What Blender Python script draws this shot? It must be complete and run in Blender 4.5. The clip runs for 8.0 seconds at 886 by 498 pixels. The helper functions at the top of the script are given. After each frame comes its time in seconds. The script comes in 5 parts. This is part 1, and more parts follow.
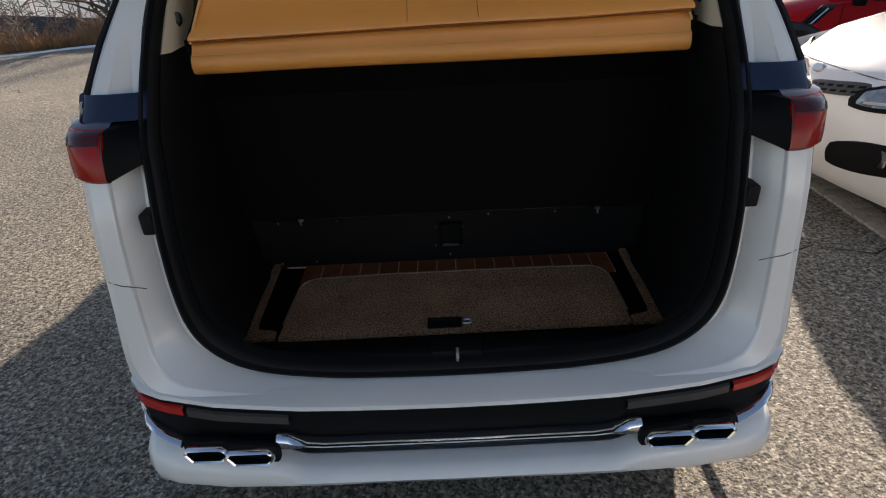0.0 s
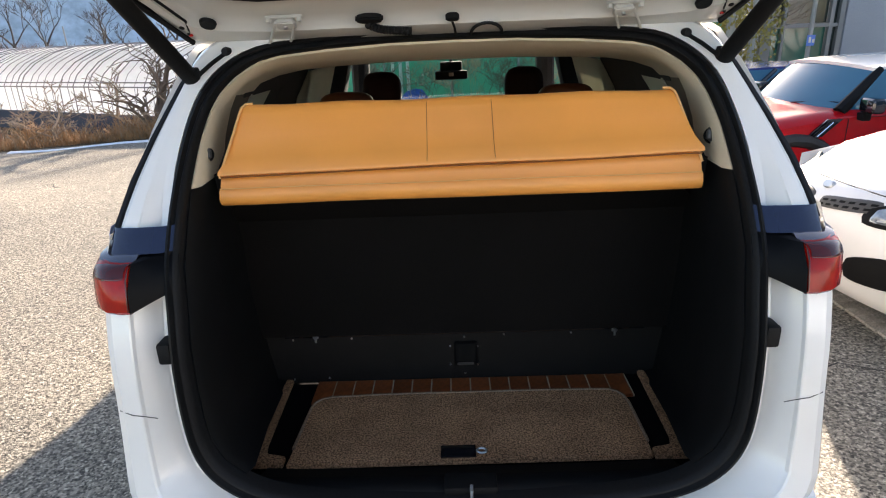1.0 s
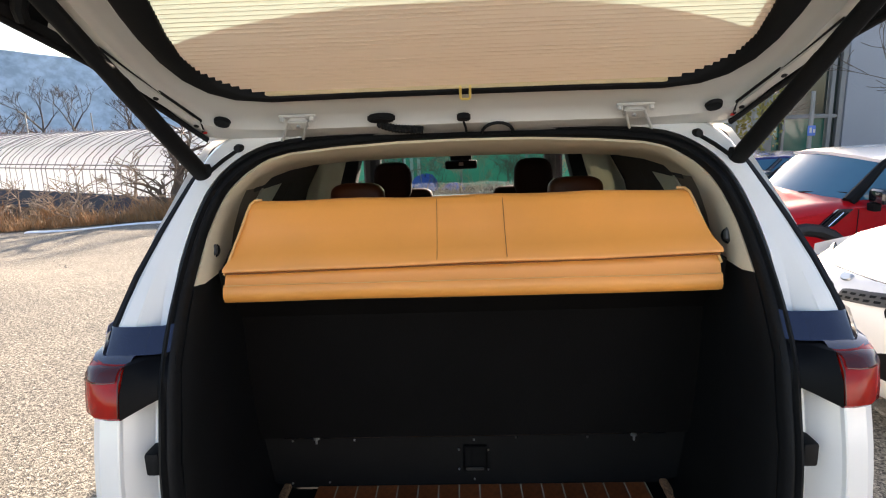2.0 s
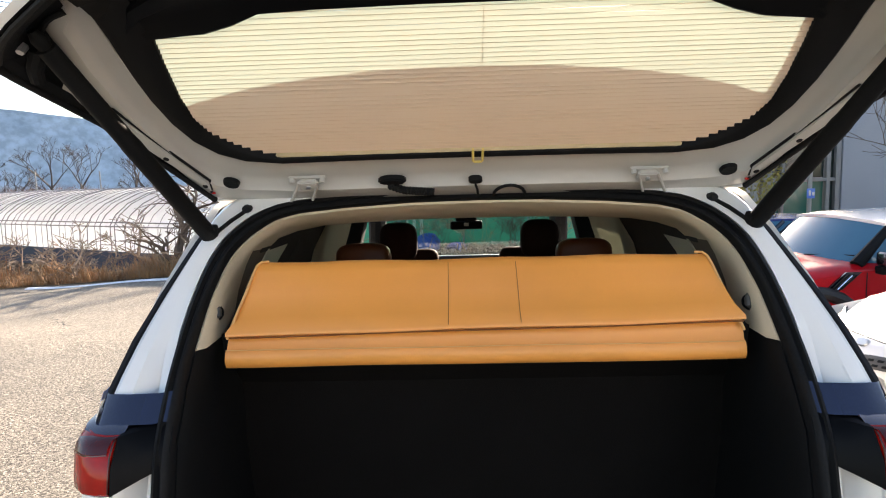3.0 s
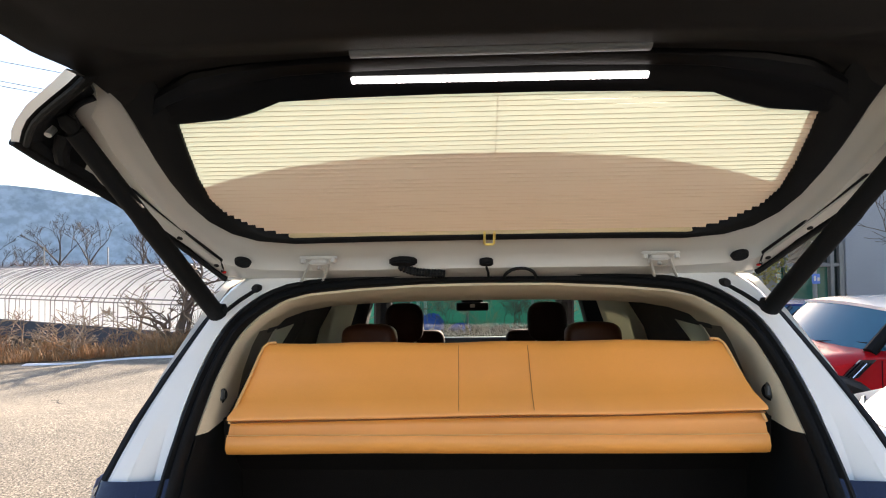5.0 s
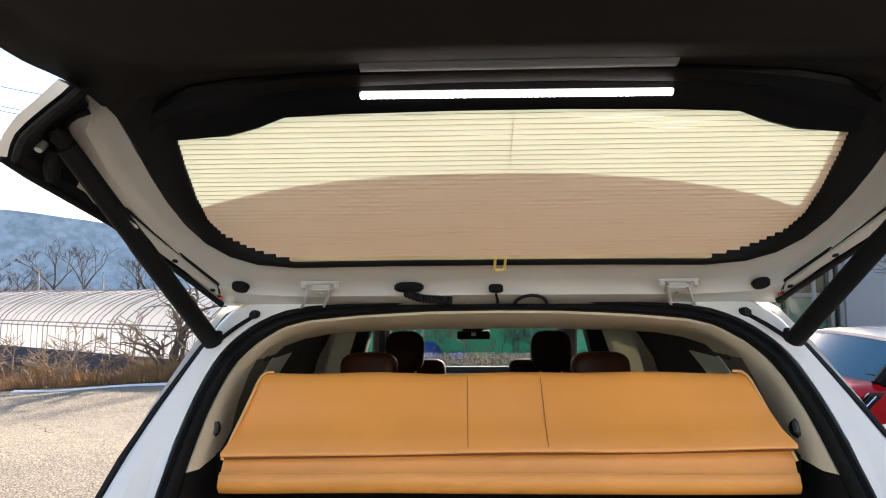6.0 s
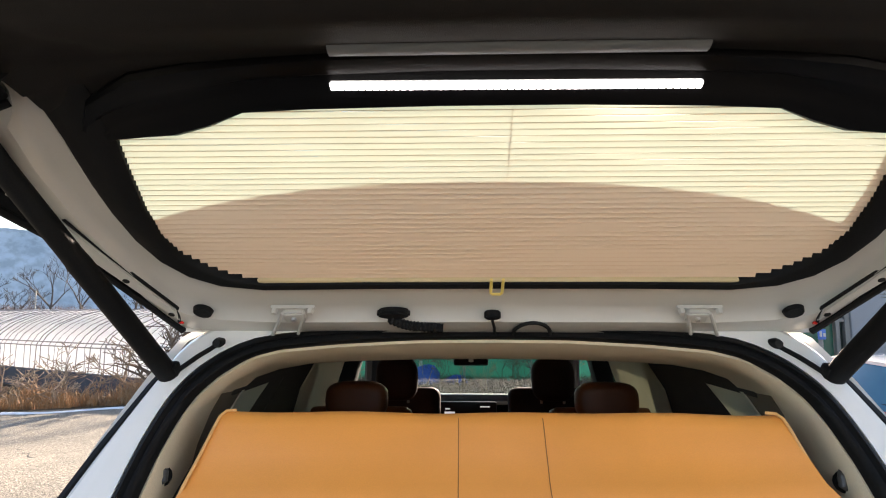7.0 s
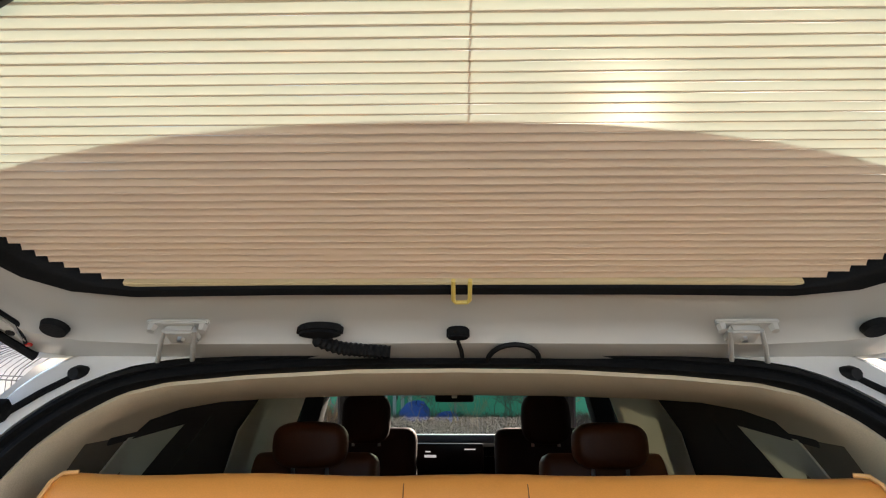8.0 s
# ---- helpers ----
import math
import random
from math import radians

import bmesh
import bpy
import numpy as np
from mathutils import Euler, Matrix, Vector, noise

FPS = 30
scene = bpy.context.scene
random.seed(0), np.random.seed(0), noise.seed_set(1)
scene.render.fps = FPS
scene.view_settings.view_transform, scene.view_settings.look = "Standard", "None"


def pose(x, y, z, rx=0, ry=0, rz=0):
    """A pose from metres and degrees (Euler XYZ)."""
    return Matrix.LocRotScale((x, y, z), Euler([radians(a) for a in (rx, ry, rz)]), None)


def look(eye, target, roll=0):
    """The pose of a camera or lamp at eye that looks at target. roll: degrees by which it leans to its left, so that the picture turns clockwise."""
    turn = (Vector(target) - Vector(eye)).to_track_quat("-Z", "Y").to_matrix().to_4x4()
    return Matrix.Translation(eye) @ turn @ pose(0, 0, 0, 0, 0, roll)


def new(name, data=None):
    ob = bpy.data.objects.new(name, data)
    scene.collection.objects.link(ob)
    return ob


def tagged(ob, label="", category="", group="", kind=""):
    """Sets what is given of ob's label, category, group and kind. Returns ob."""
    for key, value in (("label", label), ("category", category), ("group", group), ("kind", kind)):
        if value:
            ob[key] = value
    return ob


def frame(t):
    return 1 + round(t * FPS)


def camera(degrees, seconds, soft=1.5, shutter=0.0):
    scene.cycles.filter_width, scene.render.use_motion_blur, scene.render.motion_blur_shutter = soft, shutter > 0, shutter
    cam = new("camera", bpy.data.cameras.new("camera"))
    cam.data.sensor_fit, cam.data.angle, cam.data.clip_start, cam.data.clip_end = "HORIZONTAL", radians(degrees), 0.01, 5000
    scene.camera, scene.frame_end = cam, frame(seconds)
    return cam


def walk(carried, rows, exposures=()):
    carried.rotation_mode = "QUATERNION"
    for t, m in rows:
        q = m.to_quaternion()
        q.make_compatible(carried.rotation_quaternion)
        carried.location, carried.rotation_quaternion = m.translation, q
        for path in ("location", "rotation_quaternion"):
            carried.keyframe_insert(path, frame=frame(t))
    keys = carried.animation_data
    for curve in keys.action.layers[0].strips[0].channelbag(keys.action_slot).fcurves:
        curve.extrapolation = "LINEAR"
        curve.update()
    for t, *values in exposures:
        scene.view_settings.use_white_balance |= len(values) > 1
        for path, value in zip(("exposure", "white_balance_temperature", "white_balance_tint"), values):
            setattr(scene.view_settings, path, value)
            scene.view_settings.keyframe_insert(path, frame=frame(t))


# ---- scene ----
cam = camera(74.3, 8.0, soft=1.1)
PATH = [
    (0, (-0.01, -1.384, 1.627), (-0.023, 0.371, 0.668), -2.9),
    (0.5, (-0.003, -1.363, 1.682), (-0.041, 0.448, 0.836), -2.8),
    (1, (-0.012, -1.337, 1.741), (-0.06, 0.542, 1.056), -2.4),
    (1.5, (-0.024, -1.307, 1.771), (-0.075, 0.611, 1.204), -2.2),
    (1.8, (-0.0188, -1.2825, 1.776), (-0.081, 0.6615, 1.310), -2.06),
    (2, (-0.016, -1.266, 1.777), (-0.084, 0.688, 1.356), -2.0),
    (3.5, (-0.058, -1.214, 1.786), (-0.125, 0.78, 1.651), -1.4),
    (4, (-0.059, -1.215, 1.788), (-0.132, 0.782, 1.725), -1.2),
    (4.5, (-0.06, -1.217, 1.79), (-0.135, 0.781, 1.787), -1.0),
    (6, (-0.1, -1.135, 1.785), (-0.162, 0.859, 1.93), -0.4),
    (6.5, (-0.115, -1.066, 1.793), (-0.171, 0.924, 1.978), -0.2),
    (7, (-0.08, -0.944, 1.797), (-0.142, 1.044, 2.015), -0.0),
    (7.5, (-0.031, -0.733, 1.79), (-0.095, 1.248, 2.06), 0.2),
    (8, (-0.009, -0.533, 1.767), (-0.048, 1.44, 2.1), 0.0),
]
EXPOSURES = [(0.0, 1.05, 7150, 17), (0.4, 1.95, 7150, 15), (1.0, 2.33, 7250, 17), (2.0, 2.36, 7400, 18), (6.0, 2.26, 7400, 18), (7.0, 2.36, 7400, 18), (8.0, 2.14, 7400, 18)]
walk(cam, [(t, look(eye, target, roll)) for t, eye, target, roll in PATH], EXPOSURES)



# ---- daylight: low winter sun ahead and to the right of the van ----
SUN_UP, SUN_RIGHT = radians(19.4), radians(20.0)
world = bpy.data.worlds.new("winter_sky")
scene.world = world
world.use_nodes = True
wn = world.node_tree
sky = wn.nodes.new("ShaderNodeTexSky")
sky.sky_type, sky.sun_disc = "NISHITA", False
sky.sun_elevation, sky.sun_rotation = SUN_UP, SUN_RIGHT
sky.air_density, sky.dust_density, sky.ozone_density = 1.0, 1.0, 1.5
wn.links.new(sky.outputs[0], wn.nodes["Background"].inputs["Color"])
wn.nodes["Background"].inputs["Strength"].default_value = 0.088
toward_sun = Vector((math.sin(SUN_RIGHT) * math.cos(SUN_UP), math.cos(SUN_RIGHT) * math.cos(SUN_UP), math.sin(SUN_UP)))
sun = new("sun", bpy.data.lights.new("sun", "SUN"))
sun.data.energy, sun.data.angle, sun.data.color = 5.0, radians(1.0), (1.0, 0.93, 0.82)
sun.matrix_world = look(toward_sun * 50, (0, 0, 0))


# ---- materials ----
def material(name, colour, rough=0.6, metal=0.0, vary=0.0, scale=8.0, fine=0.0, fine_scale=200.0, bump=0.0,
             coat=0.0, second=None, spec=0.5, shift=0.0):
    """Principled surface with blotches (vary), fine grain and relief, and a little change from piece to piece (shift)."""
    m = bpy.data.materials.new(name)
    m.use_nodes = True
    nt = m.node_tree
    p = nt.nodes["Principled BSDF"]
    p.inputs["Roughness"].default_value, p.inputs["Metallic"].default_value = rough, metal
    p.inputs["Coat Weight"].default_value = coat
    p.inputs["Coat Roughness"].default_value = 0.04
    p.inputs["Specular IOR Level"].default_value = spec
    base = (*colour, 1)
    p.inputs["Base Color"].default_value = base
    if not (vary or fine or bump or shift):
        return m
    co = nt.nodes.new("ShaderNodeTexCoord")
    col = None
    if vary or second:
        n = nt.nodes.new("ShaderNodeTexNoise")
        n.inputs["Scale"].default_value, n.inputs["Detail"].default_value = scale, 6
        nt.links.new(co.outputs["Object"], n.inputs["Vector"])
        r = nt.nodes.new("ShaderNodeValToRGB")
        r.color_ramp.elements[0].position, r.color_ramp.elements[1].position = 0.3, 0.72
        other = second if second else tuple(c * (1 - vary) for c in colour)
        r.color_ramp.elements[0].color, r.color_ramp.elements[1].color = (*other, 1), base
        nt.links.new(n.outputs["Fac"], r.inputs["Fac"])
        col = r.outputs["Color"]
    if fine or bump:
        g = nt.nodes.new("ShaderNodeTexNoise")
        g.inputs["Scale"].default_value, g.inputs["Detail"].default_value = fine_scale, 3
        nt.links.new(co.outputs["Object"], g.inputs["Vector"])
        if fine:
            mr = nt.nodes.new("ShaderNodeMapRange")
            mr.inputs["From Min"].default_value, mr.inputs["From Max"].default_value = 0.38, 0.62
            mr.inputs["To Min"].default_value, mr.inputs["To Max"].default_value = 1 - fine, 1 + fine
            nt.links.new(g.outputs["Fac"], mr.inputs["Value"])
            mx = nt.nodes.new("ShaderNodeVectorMath")
            mx.operation = "SCALE"
            if col:
                nt.links.new(col, mx.inputs[0])
            else:
                mx.inputs[0].default_value = colour
            nt.links.new(mr.outputs["Result"], mx.inputs["Scale"])
            col = mx.outputs["Vector"]
        if bump:
            b = nt.nodes.new("ShaderNodeBump")
            b.inputs["Strength"].default_value, b.inputs["Distance"].default_value = bump, 0.004
            nt.links.new(g.outputs["Fac"], b.inputs["Height"])
            nt.links.new(b.outputs["Normal"], p.inputs["Normal"])
    if shift:
        oi = nt.nodes.new("ShaderNodeObjectInfo")
        mr = nt.nodes.new("ShaderNodeMapRange")
        mr.inputs["To Min"].default_value, mr.inputs["To Max"].default_value = 1 - shift, 1 + shift
        nt.links.new(oi.outputs["Random"], mr.inputs["Value"])
        mx = nt.nodes.new("ShaderNodeVectorMath")
        mx.operation = "SCALE"
        if col:
            nt.links.new(col, mx.inputs[0])
        else:
            mx.inputs[0].default_value = colour
        nt.links.new(mr.outputs["Result"], mx.inputs["Scale"])
        col = mx.outputs["Vector"]
    if col:
        nt.links.new(col, p.inputs["Base Color"])
    return m


def glass(name, tint, rough=0.0):
    m = bpy.data.materials.new(name)
    m.use_nodes = True
    nt = m.node_tree
    nt.nodes.remove(nt.nodes["Principled BSDF"])
    t, g, mix = nt.nodes.new("ShaderNodeBsdfTransparent"), nt.nodes.new("ShaderNodeBsdfGlossy"), nt.nodes.new("ShaderNodeMixShader")
    lw, pw, f = nt.nodes.new("ShaderNodeLayerWeight"), nt.nodes.new("ShaderNodeMath"), nt.nodes.new("ShaderNodeMapRange")
    pw.operation = "POWER"
    pw.inputs[1].default_value = 5
    f.inputs["To Min"].default_value = 0.045
    nt.links.new(lw.outputs["Facing"], pw.inputs[0])
    nt.links.new(pw.outputs[0], f.inputs["Value"])
    t.inputs["Color"].default_value = (*tint, 1)
    g.inputs["Roughness"].default_value = rough
    nt.links.new(f.outputs[0], mix.inputs[0])
    nt.links.new(t.outputs[0], mix.inputs[1])
    nt.links.new(g.outputs[0], mix.inputs[2])
    nt.links.new(mix.outputs[0], nt.nodes["Material Output"].inputs["Surface"])
    return m


def cloth(name, colour, through_colour, through_part, glow=0.0, rough=0.5):
    """Thin cloth or film: part of the light passes through it, some of it straight on and softened."""
    m = bpy.data.materials.new(name)
    m.use_nodes = True
    nt = m.node_tree
    p = nt.nodes["Principled BSDF"]
    p.inputs["Base Color"].default_value, p.inputs["Roughness"].default_value = (*colour, 1), 0.85
    p.inputs["Specular IOR Level"].default_value = 0.1
    co, n = nt.nodes.new("ShaderNodeTexCoord"), nt.nodes.new("ShaderNodeTexNoise")
    n.inputs["Scale"].default_value, n.inputs["Detail"].default_value = 5, 5
    r = nt.nodes.new("ShaderNodeValToRGB")
    r.color_ramp.elements[0].color = (*[c * 0.8 for c in through_colour], 1)
    r.color_ramp.elements[1].color = (*through_colour, 1)
    nt.links.new(co.outputs["Object"], n.inputs["Vector"])
    nt.links.new(n.outputs["Fac"], r.inputs["Fac"])
    tr, mix = nt.nodes.new("ShaderNodeBsdfTranslucent"), nt.nodes.new("ShaderNodeMixShader")
    nt.links.new(r.outputs[0], tr.inputs["Color"])
    mix.inputs[0].default_value = through_part
    nt.links.new(p.outputs[0], mix.inputs[1])
    nt.links.new(tr.outputs[0], mix.inputs[2])
    last = mix
    if glow:
        rf, mix2 = nt.nodes.new("ShaderNodeBsdfRefraction"), nt.nodes.new("ShaderNodeMixShader")
        rf.inputs["Color"].default_value = (1.0, 0.97, 0.88, 1)
        rf.inputs["Roughness"].default_value, rf.inputs["IOR"].default_value = rough, 1.2
        mix2.inputs[0].default_value = glow
        nt.links.new(mix.outputs[0], mix2.inputs[1])
        nt.links.new(rf.outputs[0], mix2.inputs[2])
        last = mix2
    nt.links.new(last.outputs[0], nt.nodes["Material Output"].inputs["Surface"])
    return m


def lit(name, colour, strength):
    m = bpy.data.materials.new(name)
    m.use_nodes = True
    p = m.node_tree.nodes["Principled BSDF"]
    p.inputs["Base Color"].default_value = (*colour, 1)
    p.inputs["Emission Color"].default_value, p.inputs["Emission Strength"].default_value = (*colour, 1), strength
    return m


WHITE = material("white_car_paint", (0.84, 0.81, 0.765), 0.25, coat=0.8, vary=0.04, scale=3)
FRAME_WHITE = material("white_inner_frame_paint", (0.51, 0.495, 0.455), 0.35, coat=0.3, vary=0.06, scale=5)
RUBBER = material("black_rubber", (0.006, 0.006, 0.0064), 0.6, spec=0.2, fine=0.2, fine_scale=120, bump=0.1)
BLACK = material("black_plastic", (0.006, 0.006, 0.0063), 0.65, spec=0.15, vary=0.3, scale=6, fine=0.2, fine_scale=400, bump=0.2)
GLOSS = material("gloss_black", (0.008, 0.008, 0.010), 0.08, coat=1.0)
SATIN = material("satin_black", (0.002, 0.002, 0.0025), 0.45, spec=0.10)
TRIM = material("dark_tailgate_trim", (0.008, 0.0065, 0.0055), 0.7, spec=0.22, vary=0.25, scale=3, fine=0.25, fine_scale=600, bump=0.25)
BEIGE = material("beige_pillar_trim", (0.66, 0.54, 0.38), 0.75, vary=0.12, scale=4, fine=0.06, fine_scale=500, bump=0.15)
# the beige trim deeper inside, its fall into shade put into the colour
SHADED_BEIGE = material("shaded_beige_trim", (0.13, 0.10, 0.068), 0.85, vary=0.15, scale=4, fine=0.06, fine_scale=500, bump=0.15)
# broad blotches hold the leather's own tone and painted soft patches of light
TAN = material("tan_leather", (0.85, 0.33, 0.066), 0.38, vary=0.20, scale=2.0, fine=0.025, fine_scale=420, bump=0.10)
TAN_PIPING = material("tan_piping", (0.70, 0.36, 0.12), 0.45)
SEAM_AND_SHADOW = material("brown_seam_and_shadow", (0.22, 0.08, 0.022), 0.7)
COGNAC = material("cognac_leather", (0.18, 0.042, 0.009), 0.45, vary=0.25, scale=5, fine=0.1, fine_scale=300, bump=0.2)
# cognac leather of the front seats, the cabin's darkness put into its colour
SHADED_LEATHER = material("shaded_cognac_leather", (0.020, 0.007, 0.0045), 0.7, spec=0.2, vary=0.2, scale=5, bump=0.2)
CARPET = material("brown_loop_carpet", (0.42, 0.225, 0.118), 0.95, fine=0.6, fine_scale=170, bump=1.0, spec=0.05, second=(0.28, 0.148, 0.078), scale=7)
WOOD = material("red_brown_wood", (0.37, 0.095, 0.026), 0.35, second=(0.23, 0.056, 0.016), scale=14, fine=0.15, fine_scale=90, shift=0.25)
WOOD_JOINT = material("pale_joint_strip", (0.5, 0.42, 0.3), 0.6)
CHROME = material("chrome", (0.8, 0.81, 0.83), 0.08, 1.0)
STEEL = material("dull_steel", (0.55, 0.55, 0.54), 0.35, 0.9)
RED_LENS = material("red_lamp_lens", (0.42, 0.008, 0.004), 0.14, coat=0.08, spec=0.25, vary=0.4, scale=22)
DARK_RED = material("dark_red_lens", (0.06, 0.003, 0.002), 0.2, coat=0.15)
# gloss black trim with the blue of the reflected sky in its base
SKY_GLOSS = material("gloss_black_with_sky", (0.006, 0.012, 0.040), 0.10, coat=0.35)
INSERT = material("dark_grey_insert", (0.06, 0.055, 0.05), 0.5, vary=0.2, scale=20)
RED_REFLECTOR = material("red_reflector", (0.55, 0.02, 0.015), 0.25, coat=0.6)
BOX_FACE = material("matt_black_board", (0.012, 0.011, 0.0103), 0.75, spec=0.15, vary=0.3, scale=5, fine=0.15, fine_scale=250, bump=0.15)
DARK_FACE = material("black_board", (0.0065, 0.0057, 0.0053), 0.85, spec=0.08, vary=0.3, scale=4, fine=0.2, fine_scale=300, bump=0.2)
YELLOW = material("yellow_plastic", (0.75, 0.58, 0.16), 0.4)
TAPE_BLUE = material("blue_tape", (0.06, 0.16, 0.52), 0.5)
HEADLINER = material("beige_headliner", (0.38, 0.33, 0.25), 0.9, fine=0.1, fine_scale=300)
BLIND = cloth("pleated_blind_cloth", (0.735, 0.545, 0.39), (0.68, 0.95, 0.85), 0.088, 0.0006, 0.58)
FOLD = cloth("pleat_fold", (0.70, 0.52, 0.37), (0.80, 0.70, 0.55), 0.03)
SHADE = cloth("window_shade_cloth", (0.74, 0.70, 0.58), (0.90, 0.87, 0.72), 0.6)
FILM = cloth("greenhouse_film", (0.93, 0.94, 0.96), (0.97, 0.98, 0.99), 0.72)
LED = lit("led_strip_light", (0.95, 0.97, 1.0), 2.2)
LED_STRIP = lit("led_strip_board", (0.75, 0.80, 0.86), 0.16)
SCREEN = material("dark_screen", (0.004, 0.004, 0.006), 0.3, spec=.2)
SCREEN_TEXT = lit("screen_text", (0.8, 0.85, 0.9), 0.12)
TINT = glass("tinted_privacy_glass", (0.36, 0.38, 0.37))
REAR_PANE = glass("rear_window_glass", (0.80, 0.84, 0.82))
CLEAR = glass("clear_windscreen", (0.50, 0.70, 0.68))
# dark car glass; the sky's reflection is put in as a blue base
SKY_BLUE_PANE = material("sky_blue_car_glass", (0.020, 0.115, 0.19), 0.05, spec=0.35)


# ---- mesh helpers ----
def thing(name, label, category, at=(0, 0, 0), group="", kind=""):
    e = new(name)
    e.location = at
    return tagged(e, label, category, group, kind)


def finish(bm, name, mat, angle=35):
    bmesh.ops.delete(bm, geom=[v for v in bm.verts if not v.link_faces], context="VERTS")
    bmesh.ops.recalc_face_normals(bm, faces=bm.faces)
    me = bpy.data.meshes.new(name)
    bm.to_mesh(me)
    bm.free()
    me.polygons.foreach_set("use_smooth", [True] * len(me.polygons))
    me.set_sharp_from_angle(angle=radians(angle))
    for one in mat if isinstance(mat, (list, tuple)) else [mat]:
        me.materials.append(one)
    return me


def part(name, bm, mat, parent, label="", angle=35):
    ob = new(name, finish(bm, name, mat, angle))
    ob.parent = parent
    if label:
        ob["label"] = label
    return ob


def single(name, bm, mat, label, category, group="", kind="", at=(0, 0, 0), angle=35):
    ob = new(name, finish(bm, name, mat, angle))
    ob.location = at
    return tagged(ob, label, category, group, kind)


def box(centre, size, bevel=0.0, turn=(0, 0, 0), bm=None, segments=2):
    own = bmesh.new()
    bmesh.ops.create_cube(own, size=1)
    bmesh.ops.transform(own, matrix=Matrix.Diagonal((*size, 1)), verts=own.verts)
    if bevel:
        bmesh.ops.bevel(own, geom=list(own.edges), offset=bevel, segments=segments, profile=0.6, affect="EDGES")
    bmesh.ops.transform(own, matrix=pose(*centre, *turn), verts=own.verts)
    return join(bm, own)


def join(bm, own):
    if bm is None:
        return own
    me = bpy.data.meshes.new("joined")
    own.to_mesh(me)
    own.free()
    bm.from_mesh(me)
    bpy.data.meshes.remove(me)
    return bm


def tube(points, radii, sides=10, bm=None, caps=True, flat=1.0):
    """A round bar along points; radii is one number or one for each point."""
    bm = bm or bmesh.new()
    pts = [Vector(p) for p in points]
    if not isinstance(radii, (list, tuple)):
        radii = [radii] * len(pts)
    rings, side = [], None
    for i, p in enumerate(pts):
        d = (pts[min(i + 1, len(pts) - 1)] - pts[max(i - 1, 0)]).normalized()
        if side is None:
            side = d.cross(Vector((0, 0, 1)))
            if side.length < 0.1:
                side = d.cross(Vector((1, 0, 0)))
        side = (side - d * side.dot(d)).normalized()
        up = d.cross(side)
        rings.append([bm.verts.new(p + radii[i] * (math.cos(a) * side + flat * math.sin(a) * up))
                      for a in (2 * math.pi * k / sides for k in range(sides))])
    for a, b in zip(rings, rings[1:]):
        for k in range(sides):
            bm.faces.new((a[k], a[(k + 1) % sides], b[(k + 1) % sides], b[k]))
    if caps:
        bm.faces.new(rings[0][::-1])
        bm.faces.new(rings[-1])
    return bm


def loft(rings, closed=False, bm=None, keep=None):
    """Faces between rows of points; closed joins each row's end to its start; keep(i, j) tells which faces to make."""
    bm = bm or bmesh.new()
    rows = [[bm.verts.new(p) for p in ring] for ring in rings]
    for i, (a, b) in enumerate(zip(rows, rows[1:])):
        n = len(a)
        for j in range(n if closed else n - 1):
            if keep is None or keep(i, j):
                bm.faces.new((a[j], a[(j + 1) % n], b[(j + 1) % n], b[j]))
    return bm


def thicken(bm, by):
    """Gives a sheet a second side, by metres behind the first, and closes its edges."""
    bmesh.ops.recalc_face_normals(bm, faces=bm.faces)
    bm.normal_update()
    faces, rim = list(bm.faces), [e for e in bm.edges if len(e.link_faces) == 1]
    back = {v: bm.verts.new(v.co - v.normal * by) for v in list(bm.verts) if v.link_faces}
    for f in faces:
        bm.faces.new([back[v] for v in reversed(f.verts)])
    for e in rim:
        a, b = e.verts
        bm.faces.new((a, b, back[b], back[a]))
    return bm


def plate(outline, depth, to, bm=None, bevel=0.0):
    """A flat piece with a closed outline (pairs), from depth[0] to depth[1]; to(a, b, d) gives the place."""
    own = bmesh.new()
    f = [own.verts.new((a, b, depth[0])) for a, b in outline]
    face = own.faces.new(f)
    made = bmesh.ops.extrude_face_region(own, geom=[face])
    for v in made["geom"]:
        if isinstance(v, bmesh.types.BMVert):
            v.co.z = depth[1]
    if bevel:
        bmesh.ops.bevel(own, geom=list(own.edges), offset=bevel, segments=2, affect="EDGES")
    for v in own.verts:
        v.co = to(*v.co)
    return join(bm, own)


# ---- ground: parking lot that falls away gently beyond the cars, fields to the horizon ----
def ease(a, b, v):
    t = min(max((v - a) / (b - a), 0), 1)
    return t * t * (3 - 2 * t)


def lot_edge(x):
    return 11.6 + 0.4 * (min(max(x, -20), -4) + 8.57)


def ground_height(x, y):
    e = lot_edge(x)
    return -0.25 * ease(5, 8.5, y) - 0.75 * ease(e + 1.5, e + 8, y) - 0.5 * ease(40, 200, y)


